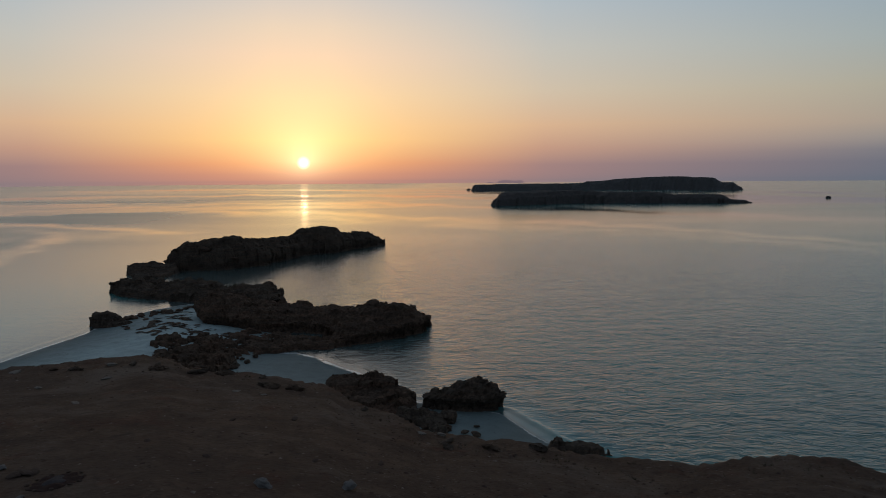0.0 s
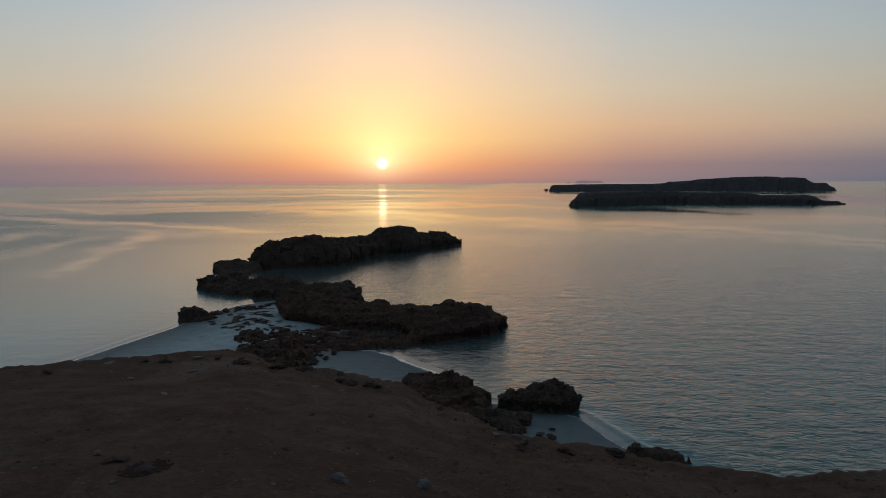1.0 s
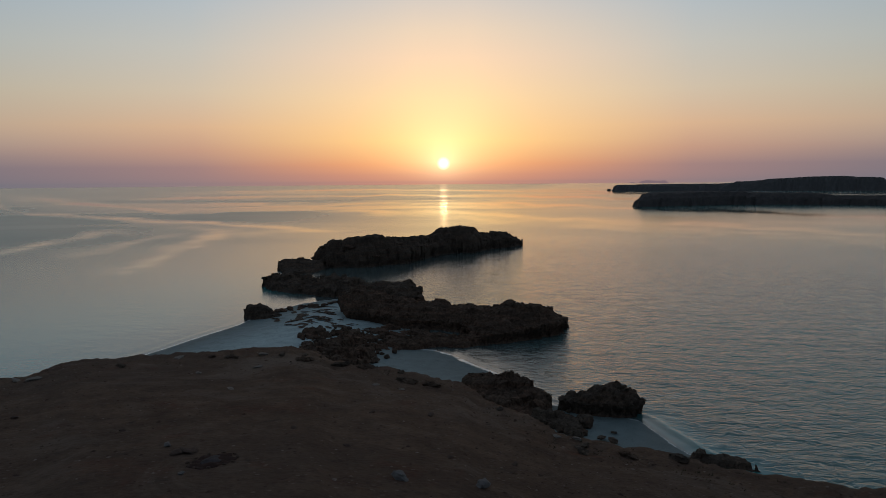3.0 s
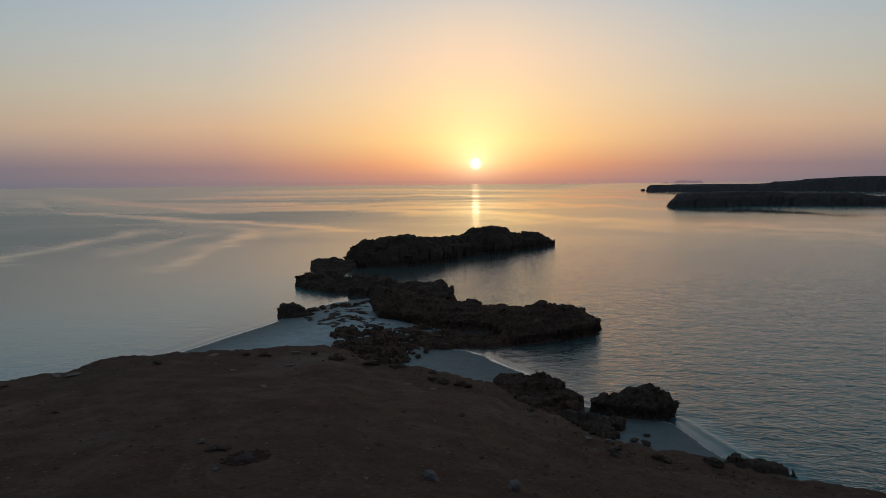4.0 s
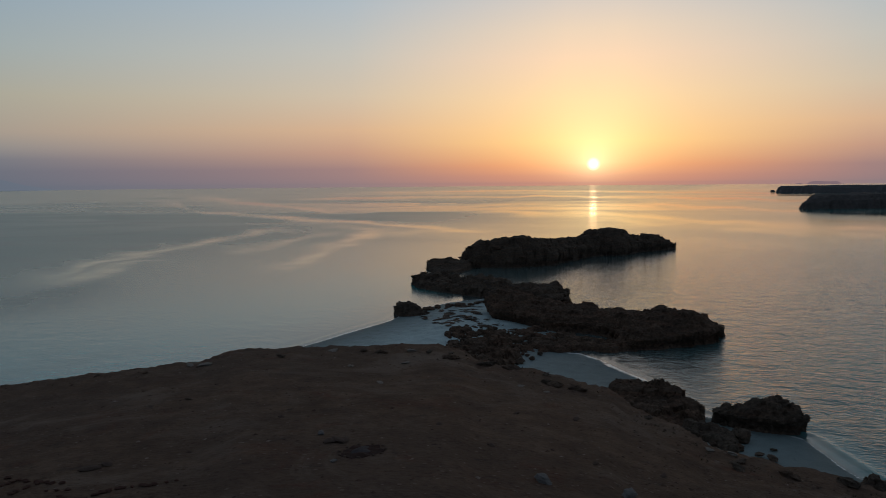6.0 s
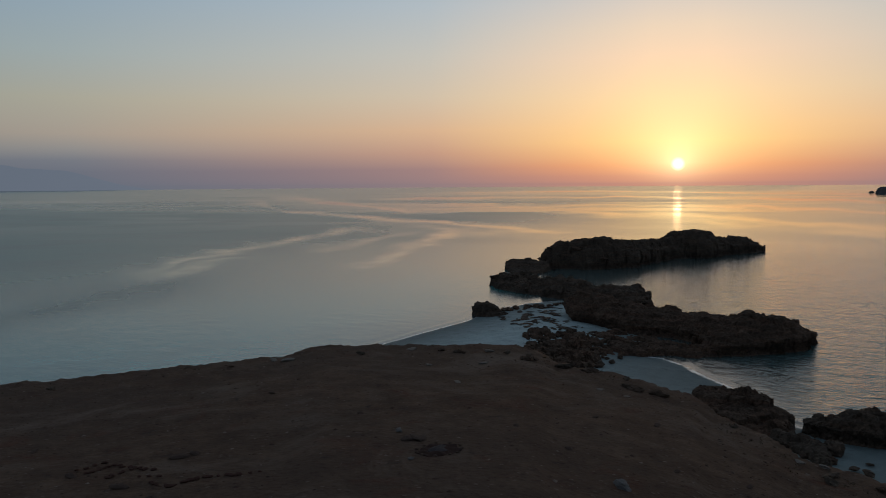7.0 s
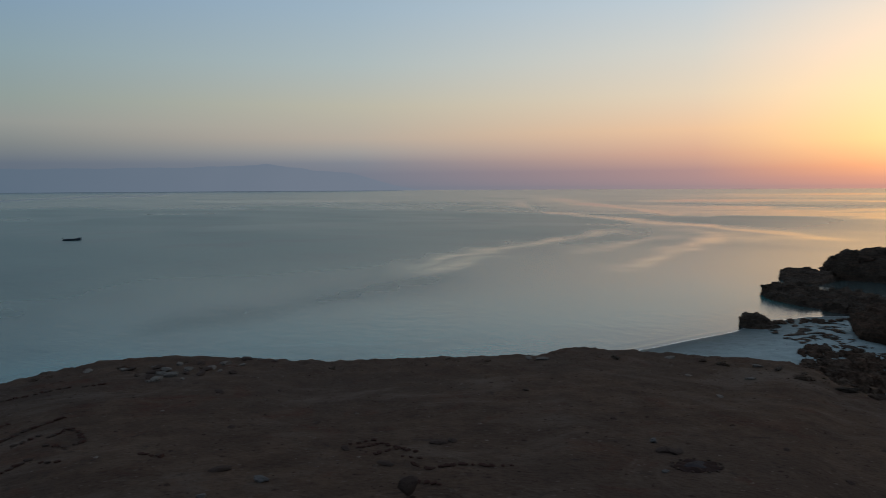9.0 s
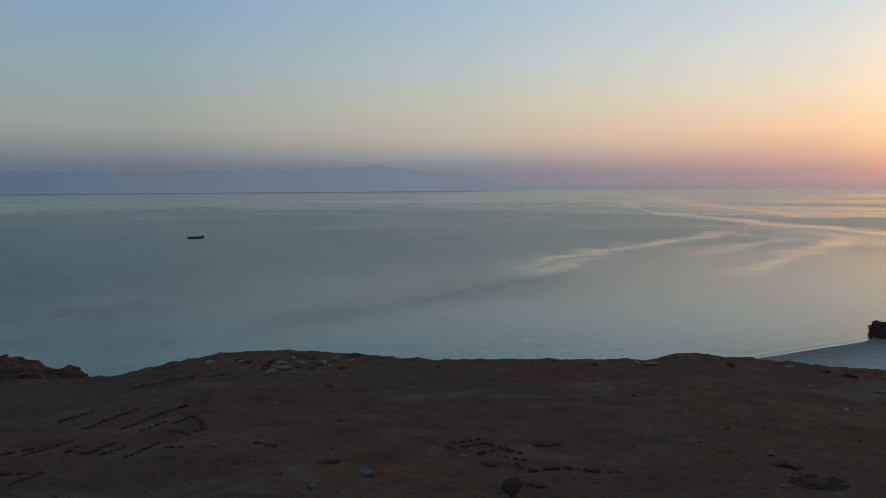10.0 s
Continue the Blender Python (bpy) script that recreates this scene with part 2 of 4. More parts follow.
def vnoise(x, y, z=0.0, seed=0):
    """Smooth noise from 0 to 1 on arrays."""
    x, y, z = np.broadcast_arrays(np.asarray(x, float), np.asarray(y, float), np.asarray(z, float))
    fx, fy, fz = np.floor(x), np.floor(y), np.floor(z)
    ix, iy, iz = fx.astype(np.int64), fy.astype(np.int64), fz.astype(np.int64)
    u, v, w = x - fx, y - fy, z - fz
    u, v, w = (q * q * (3 - 2 * q) for q in (u, v, w))
    out = 0.0
    for a in (0, 1):
        for b in (0, 1):
            for c in (0, 1):
                k = (u if a else 1 - u) * (v if b else 1 - v) * (w if c else 1 - w)
                out = out + k * lattice(ix + a, iy + b, iz + c, seed)
    return out


def fbm(x, y, z=0.0, octaves=4, seed=0, gain=0.5):
    """Layered noise about 0, from about -0.5 to 0.5."""
    out, amp, total, f = 0.0, 1.0, 0.0, 1.0
    for o in range(octaves):
        out = out + amp * (vnoise(np.asarray(x) * f + 13.7 * o, np.asarray(y) * f - 7.3 * o, np.asarray(z) * f, seed + o) - 0.5)
        total += amp
        amp *= gain
        f *= 2.03
    return out / total


def inside_distance(x, y, poly):
    """Distance to a closed outline, positive inside."""
    px, py = np.asarray([p[0] for p in poly], float), np.asarray([p[1] for p in poly], float)
    best = np.full(np.shape(x), 1e9)
    within = np.zeros(np.shape(x), bool)
    n = len(poly)
    for i in range(n):
        ax, ay, bx, by = px[i], py[i], px[(i + 1) % n], py[(i + 1) % n]
        ex, ey = bx - ax, by - ay
        s = np.clip(((x - ax) * ex + (y - ay) * ey) / (ex * ex + ey * ey), 0, 1)
        best = np.minimum(best, np.hypot(x - ax - s * ex, y - ay - s * ey))
        cross = (ay > y) != (by > y)
        with np.errstate(divide="ignore", invalid="ignore"):
            within ^= cross & (x < (bx - ax) * (y - ay) / (by - ay if by != ay else 1e-9) + ax)
    return np.where(within, best, -best)


def smooth(t):
    t = np.clip(t, 0, 1)
    return t * t * (3 - 2 * t)


def mesh_from(name, verts, faces, material, soft=True):
    me = bpy.data.meshes.new(name)
    me.from_pydata(verts.tolist() if hasattr(verts, "tolist") else verts, [], faces.tolist() if hasattr(faces, "tolist") else faces)
    me.materials.append(material)
    if soft:
        me.polygons.foreach_set("use_smooth", np.ones(len(me.polygons), bool))
    me.update()
    return me


def part(name, bm, material, parent, label=""):
    me = bpy.data.meshes.new(name)
    bm.to_mesh(me)
    bm.free()
    me.materials.append(material)
    ob = new(name, me)
    ob.parent = parent
    return tagged(ob, label) if label else ob


# ---- the land's form ----
# line of the hilltop's brow: azimuth (to the left of ahead) and how far below eye level it shows, in degrees
BROW = [(-180, 15), (-60, 17), (-45, 19.0), (-31, 19.3), (-28, 18.7), (-26, 18.9), (-21, 20.0), (-18.8, 20.5), (-12.7, 20.5), (-10, 20.25), (-6.6, 19.6),
        (-1.1, 19.4), (1.3, 19.1), (3.9, 17.7), (7.5, 16.4), (8.9, 15.2), (13, 14.35), (15.2, 13.95), (18.9, 13.4), (20.4, 12.5), (22, 12.2), (29, 12.2), (35, 12.0),
        (37.2, 11.97), (38.5, 12.3), (40, 12.6), (46.8, 12.74), (52, 12.93), (55.3, 12.92), (61.2, 12.44), (65.5, 11.96), (71.6, 11.9), (75, 12.17), (77.8, 12.7), (80.3, 12.77), (86, 12.4), (110, 13), (180, 15)]
BROW_DROP = 3.68
SHORE = [(-58, -70), (-58, 0), (-56, 25), (-52, 45), (-50, 65), (-50.2, 79.2), (-49, 87.9), (-47.4, 99), (-48, 106), (-47, 111.6), (-45.5, 117.8), (-41.3, 123.1), (-34, 124), (-25, 112),
         (-22, 96), (-21, 87.0), (-17.3, 86.9), (-14.5, 84.5), (-11.2, 79.8), (-9.1, 77.4), (-6.6, 71.8), (-3.6, 67.8), (0, 65.5), (4.7, 63.7), (5.4, 62), (7.1, 58.1), (7.7, 56.6), (9.8, 53.5), (13, 46), (16, 36), (24, 26), (34, 10), (40, -70)]


def floor_level(x, y):
    """Beach and sea bed."""
    d = inside_distance(x, y, SHORE)
    d = d + 0.7 * fbm(x * 0.12, y * 0.12, seed=5)
    up = np.minimum(0.075 * np.maximum(d, 0), 1.3 + 0.02 * np.maximum(d, 0)) * (1 - 0.62 * smooth((x + 26) / 6))
    down = 0.09 * np.maximum(-d, 0)
    return np.where(d > 0, up, -np.minimum(down, 9.0)) + 0.05 * fbm(x * 0.6, y * 0.6, seed=6) * np.clip(d, 0, 1)


def ground_level(x, y):
    r = np.hypot(x, y)
    az = np.degrees(np.arctan2(-x, y))
    dip = np.interp(az, [b[0] for b in BROW], [b[1] for b in BROW])
    re = BROW_DROP / np.tan(np.radians(dip))
    q = r / re
    top = EYE - 1.6 - (BROW_DROP - 1.6) * np.power(np.maximum(q, 1e-4), 0.8)
    over = np.maximum(r - re, 0)
    hill = np.where(q < 1, top, EYE - BROW_DROP - 0.16 * np.minimum(over, 0.5) - 0.95 * np.maximum(over - 0.3, 0))
    lumps = 0.10 * fbm(x * 0.8, y * 0.8, octaves=4, seed=11) + 0.05 * fbm(x * 3.1, y * 3.1, octaves=3, seed=12)
    lumps = lumps + (0.05 * fbm(x * 2.9, y * 2.9, octaves=3, seed=14) + 0.07 * fbm(x * 8.5, y * 8.5, octaves=2, seed=15)) * np.clip((q - 0.75) / 0.2, 0, 1)
    lumps = lumps * np.clip(0.35 + 0.65 * q * q, 0.3, 1.0) + 0.6 * fbm(x * 0.25, y * 0.25, octaves=5, seed=13) * np.clip(over / 6, 0, 1)
    return np.maximum(hill + lumps, floor_level(x, y))


def on_sight(az, dip):
    """The place on the hilltop seen at that azimuth and that far below eye level."""
    a, want = radians(az), math.tan(radians(dip))
    r = np.arange(2.0, 30.0, 0.01)
    x, y = -math.sin(a) * r, math.cos(a) * r
    z = ground_level(x, y)
    slope = (EYE - z) / r
    k = int(np.argmax(slope <= want)) if (slope <= want).any() else int(np.argmin(slope))
    return float(x[k]), float(y[k]), float(z[k])


def polar_sheet(name, radii, azs, level, material, attributes=()):
    a = np.radians(azs)
    rr, aa = np.meshgrid(radii, a, indexing="ij")
    x, y = -np.sin(aa) * rr, np.cos(aa) * rr
    z = level(x, y)
    nr, na = rr.shape
    verts = np.stack([x, y, z], -1).reshape(-1, 3)
    i, j = np.meshgrid(np.arange(nr - 1), np.arange(na), indexing="ij")
    k = (j + 1) % na
    faces = np.stack([i * na + j, i * na + k, (i + 1) * na + k, (i + 1) * na + j], -1).reshape(-1, 4)[:, ::-1].tolist()
    if radii[0] < 0.1:
        faces.append(list(range(na))[::-1])
    me = mesh_from(name, verts, faces, material)
    for key, rule in attributes:
        at = me.attributes.new(key, "FLOAT", "POINT")
        at.data.foreach_set("value", rule(x, y).ravel().astype(np.float32))
    return new(name, me)


FINE_AZ = np.concatenate([np.arange(-38, 92, 0.2), np.arange(92, 322, 3.0)])
ground = polar_sheet("ground", np.concatenate([[0.05], np.exp(np.arange(math.log(1.2), math.log(135), 0.0115))]), FINE_AZ, ground_level, GROUND)
tagged(ground, "bare red-brown stony hilltop falling to pale sandy beaches", "ground", kind="structure")


def sea_level(x, y):
    r = np.hypot(x, y)
    d = -inside_distance(x, y, SHORE)
    fade = np.clip((230 - r) / 130, 0, 1) * (0.15 + 0.85 * smooth((x + 48) / 30)) * np.clip(d / 6, 0.15, 1)
    swell = 0.13 * fbm(x * 0.4 + 0.12 * y, y * 0.62, octaves=3, seed=21)
    lap = 0.13 * np.exp(-((d - 1.3 - 1.2 * fbm(x * 0.1, y * 0.1, seed=22)) / 0.28) ** 2) + 0.03 * np.exp(-((d - 3.6) / 0.5) ** 2)
    return swell * fade + lap * (0.22 + 0.4 * smooth((x + 40) / 15)) * (1 - 0.85 * np.exp(-((x + 16) / 6) ** 2)) * np.clip((200 - r) / 50, 0, 1)


# smooth lanes on the sea: (azimuth, degrees below eye level) along each, then half-width in degrees and strength
LANES = [([(40.7, 1.36), (39.2, 1.95), (32.5, 2.58), (26.6, 3.02), (19, 3.63)], 0.17, 1.0), ([(38.3, 1.04), (30.1, 1.91), (19, 1.67), (9.7, 1.6), (-2.2, 2.05), (-11.4, 2.39), (-30, 2.9)], 0.16, 1.0),
         ([(48.8, 5.9), (46.1, 5.17), (41.4, 4.39), (38, 3.83), (34.1, 3.25)], 0.28, 0.7), ([(36.2, 4.7), (30.9, 3.7)], 0.25, 0.6), ([(33.5, 6.1), (30.2, 4.76), (25.4, 3.42)], 0.35, 0.7),
         ([(49, 6.4), (43.3, 5.32)], 0.3, 0.6), ([(18.9, 2.05), (9.7, 2.36), (2.2, 2.96), (-10.2, 3.3), (-30, 4.4)], 0.2, 0.9), ([(26.7, 0.66), (18.9, 0.6), (-2.1, 0.86), (-30, 1.1)], 0.07, 1.0),
         ([(30.8, 1.07), (13.9, 1.02), (-1.8, 1.3), (-30, 1.7)], 0.09, 1.0), ([(86, 1.5), (75.5, 0.68), (66.9, 0.52)], 0.08, 1.0), ([(9.5, 2.75), (4, 2.99), (-9.1, 3.65), (-30.4, 4.86)], 0.3, 0.6), ([(30.4, 3.14), (24.7, 3.74), (19.9, 3.43)], 0.25, 0.6)]


def slicks(x, y):
    r = np.hypot(x, y)
    az = np.degrees(np.arctan2(-x, y))
    dip = np.degrees(np.arctan2(EYE, r))
    out = np.zeros_like(r)
    wob = fbm(az * 0.35, dip * 2.0, octaves=2, seed=61)
    for line, width, power in LANES:
        pts = sorted(line)
        a = [p[0] for p in pts]
        mid = np.interp(az, a, [p[1] for p in pts])
        ends = np.clip((az - a[0] + 2.5) / 4, 0, 1) * np.clip((a[-1] + 2.5 - az) / 4, 0, 1)
        w = width * (1 + 1.2 * fbm(az * 0.2, mid, octaves=3, seed=63))
        out = np.maximum(out, power * ends * np.exp(-((dip - mid - 0.5 * width * wob * 4) / w) ** 2))
    out = out * (0.85 + 1.2 * fbm(az * 0.4, dip * 5, octaves=3, seed=62))
    # the many thin streaks towards the horizon
    lines = fbm(az * 0.055 + 0.5 * wob, np.log(dip) * 4.5, octaves=4, seed=66)
    lines = smooth((lines - 0.02) / 0.13) * smooth((4.2 - dip) / 2.5) * smooth((dip - 0.3) / 1.0) * (0.25 + 0.75 * smooth((44 - az) / 24))
    return np.clip(np.maximum(out, 0.85 * lines), 0, 1)


def ripples(x, y):
    """How strongly single wavelets stand out: near water most, the sheltered left side less."""
    r = np.hypot(x, y)
    return np.clip((360 - r) / 290, 0, 1) * (0.12 + 0.88 * smooth((x + 48) / 30) + 0.3 * smooth((-70 - x) / 60)) * np.clip(np.maximum(-inside_distance(x, y, SHORE), 0) / 5, 0.15, 1)


def reef(x, y):
    """A dim band of ruffled water over weed off the hill's far side, and a dusky field beyond it: mid-line by azimuth, then soft edges."""
    az = np.degrees(np.arctan2(-x, y))
    dip = np.degrees(np.arctan2(EYE, np.hypot(x, y)))
    mid = np.interp(az, [45.75, 51.27, 56.01, 60.74, 66.24, 71.15], [7.11, 7.79, 8.41, 9.1, 9.65, 10.44])
    patchy = 0.7 + 1.2 * fbm(az * 0.25, dip * 1.2, octaves=3, seed=71)
    band = np.exp(-((dip - mid) / 0.75) ** 2) * smooth((az - 42) / 7) * smooth((74 - az) / 8)
    field = smooth((az - 66) / 16) * smooth((dip - 2.5) / 5) * 0.8
    return np.clip(0.6 * np.maximum(band, field) * patchy, 0, 0.7)


SEA_AZ = np.concatenate([np.arange(-38, 92, 0.2), np.arange(92, 322, 4.0)])
sea = polar_sheet("sea", np.concatenate([np.exp(np.arange(math.log(34), math.log(420), 0.0044)), np.geomspace(425, 4800, 220)]), SEA_AZ, sea_level, WATER,
                  [("depth", lambda x, y: np.where(np.hypot(x, y) < 400, np.maximum(-floor_level(x, y), 0) * (1 + 14 * smooth((x + 2) / 14)), 9.0)), ("ripples", ripples), ("slick", slicks), ("reef", reef),
                   ("bay", lambda x, y: smooth((x + np.where(y > 150, 78, 60)) / 15) * (1 - 0.8 * smooth((x + 12 - 0.1 * (y - 100)) / 30)) * np.clip((330 - np.hypot(x, y)) / 90, 0, 1)), ("wind", lambda x, y: smooth((-40 - x) / 170) * (1 - 0.55 * smooth((np.hypot(x, y) - 450) / 700)))])
tagged(sea, "calm grey-teal sea with smooth streaks reflecting the dawn sky", "sea", kind="structure")


# ---- rock masses ----
def blocks(x, y, seed):
    """Irregular cells on the plan: a random number for each, and how near its edge lies."""
    ix, iy = np.floor(x).astype(np.int64), np.floor(y).astype(np.int64)
    best, second, who = np.full(x.shape, 9.0), np.full(x.shape, 9.0), np.zeros(x.shape)
    for a in (-1, 0, 1):
        for b in (-1, 0, 1):
            cx = ix + a + lattice(ix + a, iy + b, 0, seed)
            cy = iy + b + lattice(ix + a, iy + b, 1, seed)
            q = np.hypot(x - cx, y - cy)
            closer = q < best
            second = np.where(closer, best, np.minimum(second, q))
            who = np.where(closer, lattice(ix + a, iy + b, 2, seed), who)
            best = np.minimum(best, q)
    return who, second - best


def rock_mass(name, outline, tops, cell, material, label, seed, wall=1.0, jag=0.6, notch=0.5, foot=-1.2, wiggle=0.9, lean=0.25, steps=0.55, category="rock", group="", knob=None):
    """A cliffed rock: an outline, spot heights (x, y, height), and the roughness of its top and sides."""
    knob = 1.9 * cell if knob is None else knob
    px, py = [p[0] for p in outline], [p[1] for p in outline]
    gx = np.arange(min(px) - 2.5 * cell - wiggle, max(px) + 2.5 * cell + wiggle, cell)
    gy = np.arange(min(py) - 2.5 * cell - wiggle, max(py) + 2.5 * cell + wiggle, cell)
    x, y = np.meshgrid(gx, gy, indexing="ij")
    d = inside_distance(x, y, outline)
    w = 1.0 / max(wiggle, 0.05)
    d = d + wiggle * 1.3 * fbm(x * 0.28 * w, y * 0.28 * w, octaves=4, seed=seed, gain=0.45)
    num, den = 0.0, 0.0
    for tx, ty, th in tops:
        k = 1.0 / ((x - tx) ** 2 + (y - ty) ** 2 + 0.5) ** 2.2
        num, den = num + k * th, den + k
    top = num / den
    rough = fbm(x * 0.42, y * 0.42, octaves=6, seed=seed + 3, gain=0.66)
    bx, by = x + 1.2 * fbm(x * 0.5, y * 0.5, seed=seed + 20), y + 1.2 * fbm(x * 0.5, y * 0.5, seed=seed + 21)
    unit = max(0.9, 5.5 * cell)
    big, gap_a = blocks(bx / (2.1 * unit), by / (1.5 * unit), seed + 9)
    small, gap_b = blocks(bx / (0.8 * unit), by / (0.65 * unit), seed + 10)
    spike = 1.5 * (big - 0.45) + 0.7 * (small - 0.5) - 0.55 * np.maximum(1 - gap_a * 5, 0) - 0.3 * np.maximum(1 - gap_b * 5, 0)
    d = d + wall * (0.45 * (big - 0.5) + 0.2 * (small - 0.5)) * smooth((d + 0.6 * wall) / (0.6 * wall))
    cleft = np.maximum(0.10 - np.abs(fbm(x * 0.33, y * 0.33, octaves=3, seed=seed + 14)), 0) * 6.0
    rise = smooth(d / wall)
    ledge = smooth((d - wall * 1.2) / (wall * 1.2))
    z = top * (0.66 + 0.34 * ledge) + jag * (1.9 * rough + spike - 0.7 * cleft)
    tread = 0.55 + 0.25 * jag
    z = z + steps * (np.floor(z / tread + 0.5) * tread - z)
    z = np.minimum(z, top + 0.9 * jag)
    z = foot + (z - foot) * rise
    # undercut foot and overhanging brow
    ex, ey = np.gradient(d, cell)
    n = np.maximum(np.hypot(ex, ey), 1e-3)
    ex, ey = ex / n, ey / n
    near = np.clip(1 - d / (wall * 1.6), 0, 1)
    low = np.exp(-((z - 0.35) / 0.8) ** 2)
    push = near * (notch * low - lean * smooth((z - 0.5) / np.maximum(top - 0.3, 0.4)))
    side = 0.5 * near * np.minimum(jag, 0.8)
    beds = near * min(wall, 1.6) * 1.15 * fbm(x * 0.12, y * 0.12, z * 1.3 + 0.1 * x, octaves=3, seed=seed + 7)
    push = push + beds
    x2 = x + ex * push + side * 2 * fbm(x * 0.9, y * 0.9, z * 1.4, seed=seed + 5)
    y2 = y + ey * push + side * 2 * fbm(x * 0.9, y * 0.9, z * 1.4, seed=seed + 6)
    # knobs, pits and sharp karst edges all over
    place = np.stack([x2, y2, z], -1)
    nrm = np.cross(np.gradient(place, axis=0), np.gradient(place, axis=1))
    nrm /= np.maximum(np.linalg.norm(nrm, axis=-1, keepdims=True), 1e-6)
    k1, k2 = 0.14 / cell, 0.32 / cell
    lumps = vnoise(x2 * k1, y2 * k1, z * k1 * 1.3, seed + 30) - 0.5
    pits = np.abs(vnoise(x2 * k2, y2 * k2, z * k2 * 1.2, seed + 31) - 0.5)
    crag = np.abs(vnoise(x2 * k1 * 0.5, y2 * k1 * 0.5, z * k1, seed + 32) - 0.5)
    place = place + nrm * (knob * rise * (1.5 * lumps + 1.1 * (0.22 - pits) * 2 + 1.6 * (crag - 0.2)))[..., None]
    x2, y2, z = place[..., 0], place[..., 1], place[..., 2]
    k3 = 0.45 / cell
    z = z + 0.9 * knob * rise * (vnoise(x2 * k3, y2 * k3, 0.0, seed + 33) - 0.5)
    keep = d > -1.6 * cell
    idx = -np.ones(x.shape, int)
    idx[keep] = np.arange(keep.sum())
    quads = np.stack([idx[:-1, :-1], idx[1:, :-1], idx[1:, 1:], idx[:-1, 1:]], -1).reshape(-1, 4)
    quads = quads[(quads >= 0).all(1)]
    ob = new(name, mesh_from(name, np.stack([x2[keep], y2[keep], z[keep]], -1), quads, material, soft=False))
    return tagged(ob, label, category, group)


headland = rock_mass("rock_headland", [(-64, 173), (-62.5, 169), (-59, 167.5), (-50.6, 169), (-44.6, 175), (-40.8, 179.5), (-40, 188), (-36, 204), (-28.8, 208.5), (-25.4, 219.5), (-17, 233), (-17.5, 238), (-24, 236), (-33, 228),
                            (-42, 218), (-50, 206), (-58, 194), (-65, 182)],
          [(-62.5, 172, 5.0), (-57, 172, 6.0), (-50, 174, 6.7), (-45, 181, 6.3), (-42, 189, 5.2), (-37.4, 206, 4.9), (-34.6, 212, 6.8), (-31, 215.5, 6.9), (-28.3, 217.5, 4.5), (-25, 223, 4.2), (-21.5, 228, 4.2), (-18.5, 234, 2.6),
           (-60, 186, 4.6), (-45, 205, 4.6)],
          0.3, ROCK, "dark brown limestone headland with ragged flat top, far along the sea", 31, wall=1.8, jag=0.55, notch=0.9, lean=0.7, wiggle=1.4, knob=0.46)
rock_mass("rock_block", [(-71.5, 169), (-69, 161), (-65, 155), (-61, 152.5), (-57.5, 158), (-57.5, 166), (-60, 169.5), (-66, 171.5), (-71, 172)], [(-66, 167.5, 2.2), (-70, 168, 1.8), (-62, 167, 2.0), (-65, 160, 0.6), (-61, 157, 0.5)], 0.3, ROCK, "dark sea rock block against the headland's end", 35, wall=1.1, jag=0.3, notch=0.6, knob=0.32)
shelf = rock_mass("rock_shelf", [(-61.5, 135.5), (-57, 130.5), (-54.5, 129), (-48.8, 126), (-42.2, 124), (-36, 118), (-29, 113), (-25.5, 117), (-25, 123), (-30, 128), (-37, 133), (-43, 139.5), (-51, 146), (-60, 147), (-63, 141)],
          [(-60, 137, 1.9), (-58, 144, 1.9), (-54, 144.5, 0.9), (-50, 143, 0.8), (-43, 138.5, 2.3), (-40, 135, 2.2), (-37.5, 132, 1.5), (-30, 126, 2.2), (-27, 121.5, 3.0), (-26, 119, 2.6), (-48, 132, 1.0), (-40, 128, 1.6)],
          0.3, ROCK, "low dark rock shelf with jagged rim and small pools", 41, wall=1.3, jag=0.5, notch=0.9)
promontory = rock_mass("rock_promontory", [(-36.5, 108), (-35.5, 104), (-32.5, 100.8), (-28, 99.6), (-24, 97.8), (-19, 97.4), (-15.5, 95.6), (-15, 91.5), (-12.2, 88.9), (-8.5, 91), (-3.4, 95.3), (-1.4, 99.5), (-0.7, 103.5), (-3.5, 106.5), (-10, 105.5), (-18, 108), (-26, 111), (-33, 113)],
          [(-34, 107, 4.3), (-30, 104, 4.0), (-26, 107, 3.2), (-21.3, 104.6, 2.8), (-18, 103, 2.6), (-13.5, 100, 2.8), (-9, 98, 3.5), (-6.2, 99, 3.6), (-4.3, 101, 2.9), (-2.0, 103.0, 1.9), (-13.5, 91.5, 1.3), (-27.5, 101.5, 2.4), (-20, 99, 1.8), (-10, 93.5, 2.4)],
          0.22, ROCK_RED, "dark reddish-brown rock promontory with undercut sea edge", 51, wall=1.2, jag=0.42, notch=1.3, lean=0.9, knob=0.36)
rock_mass("rock_terrace", [(-34, 94), (-30, 96.5), (-26, 98.5), (-21, 99), (-15, 95.5), (-12, 90.6), (-13.6, 88.3), (-17.5, 87.6), (-20, 86.4), (-23, 87), (-27, 89), (-31, 91)],
          [(-32, 93.5, 0.4), (-28, 93, 0.45), (-25, 91, 0.75), (-21, 93.5, 0.2), (-22, 97.5, 0.5), (-17, 93, 0.3), (-19, 90, 0.6), (-15, 90.5, 0.7), (-19.5, 88, 0.6), (-23, 88.5, 0.6)], 0.18, ROCK_RED, "low dark rock terrace with drifted sand at the promontory's foot", 57, wall=0.5, jag=0.42, notch=0.3, knob=0.22)
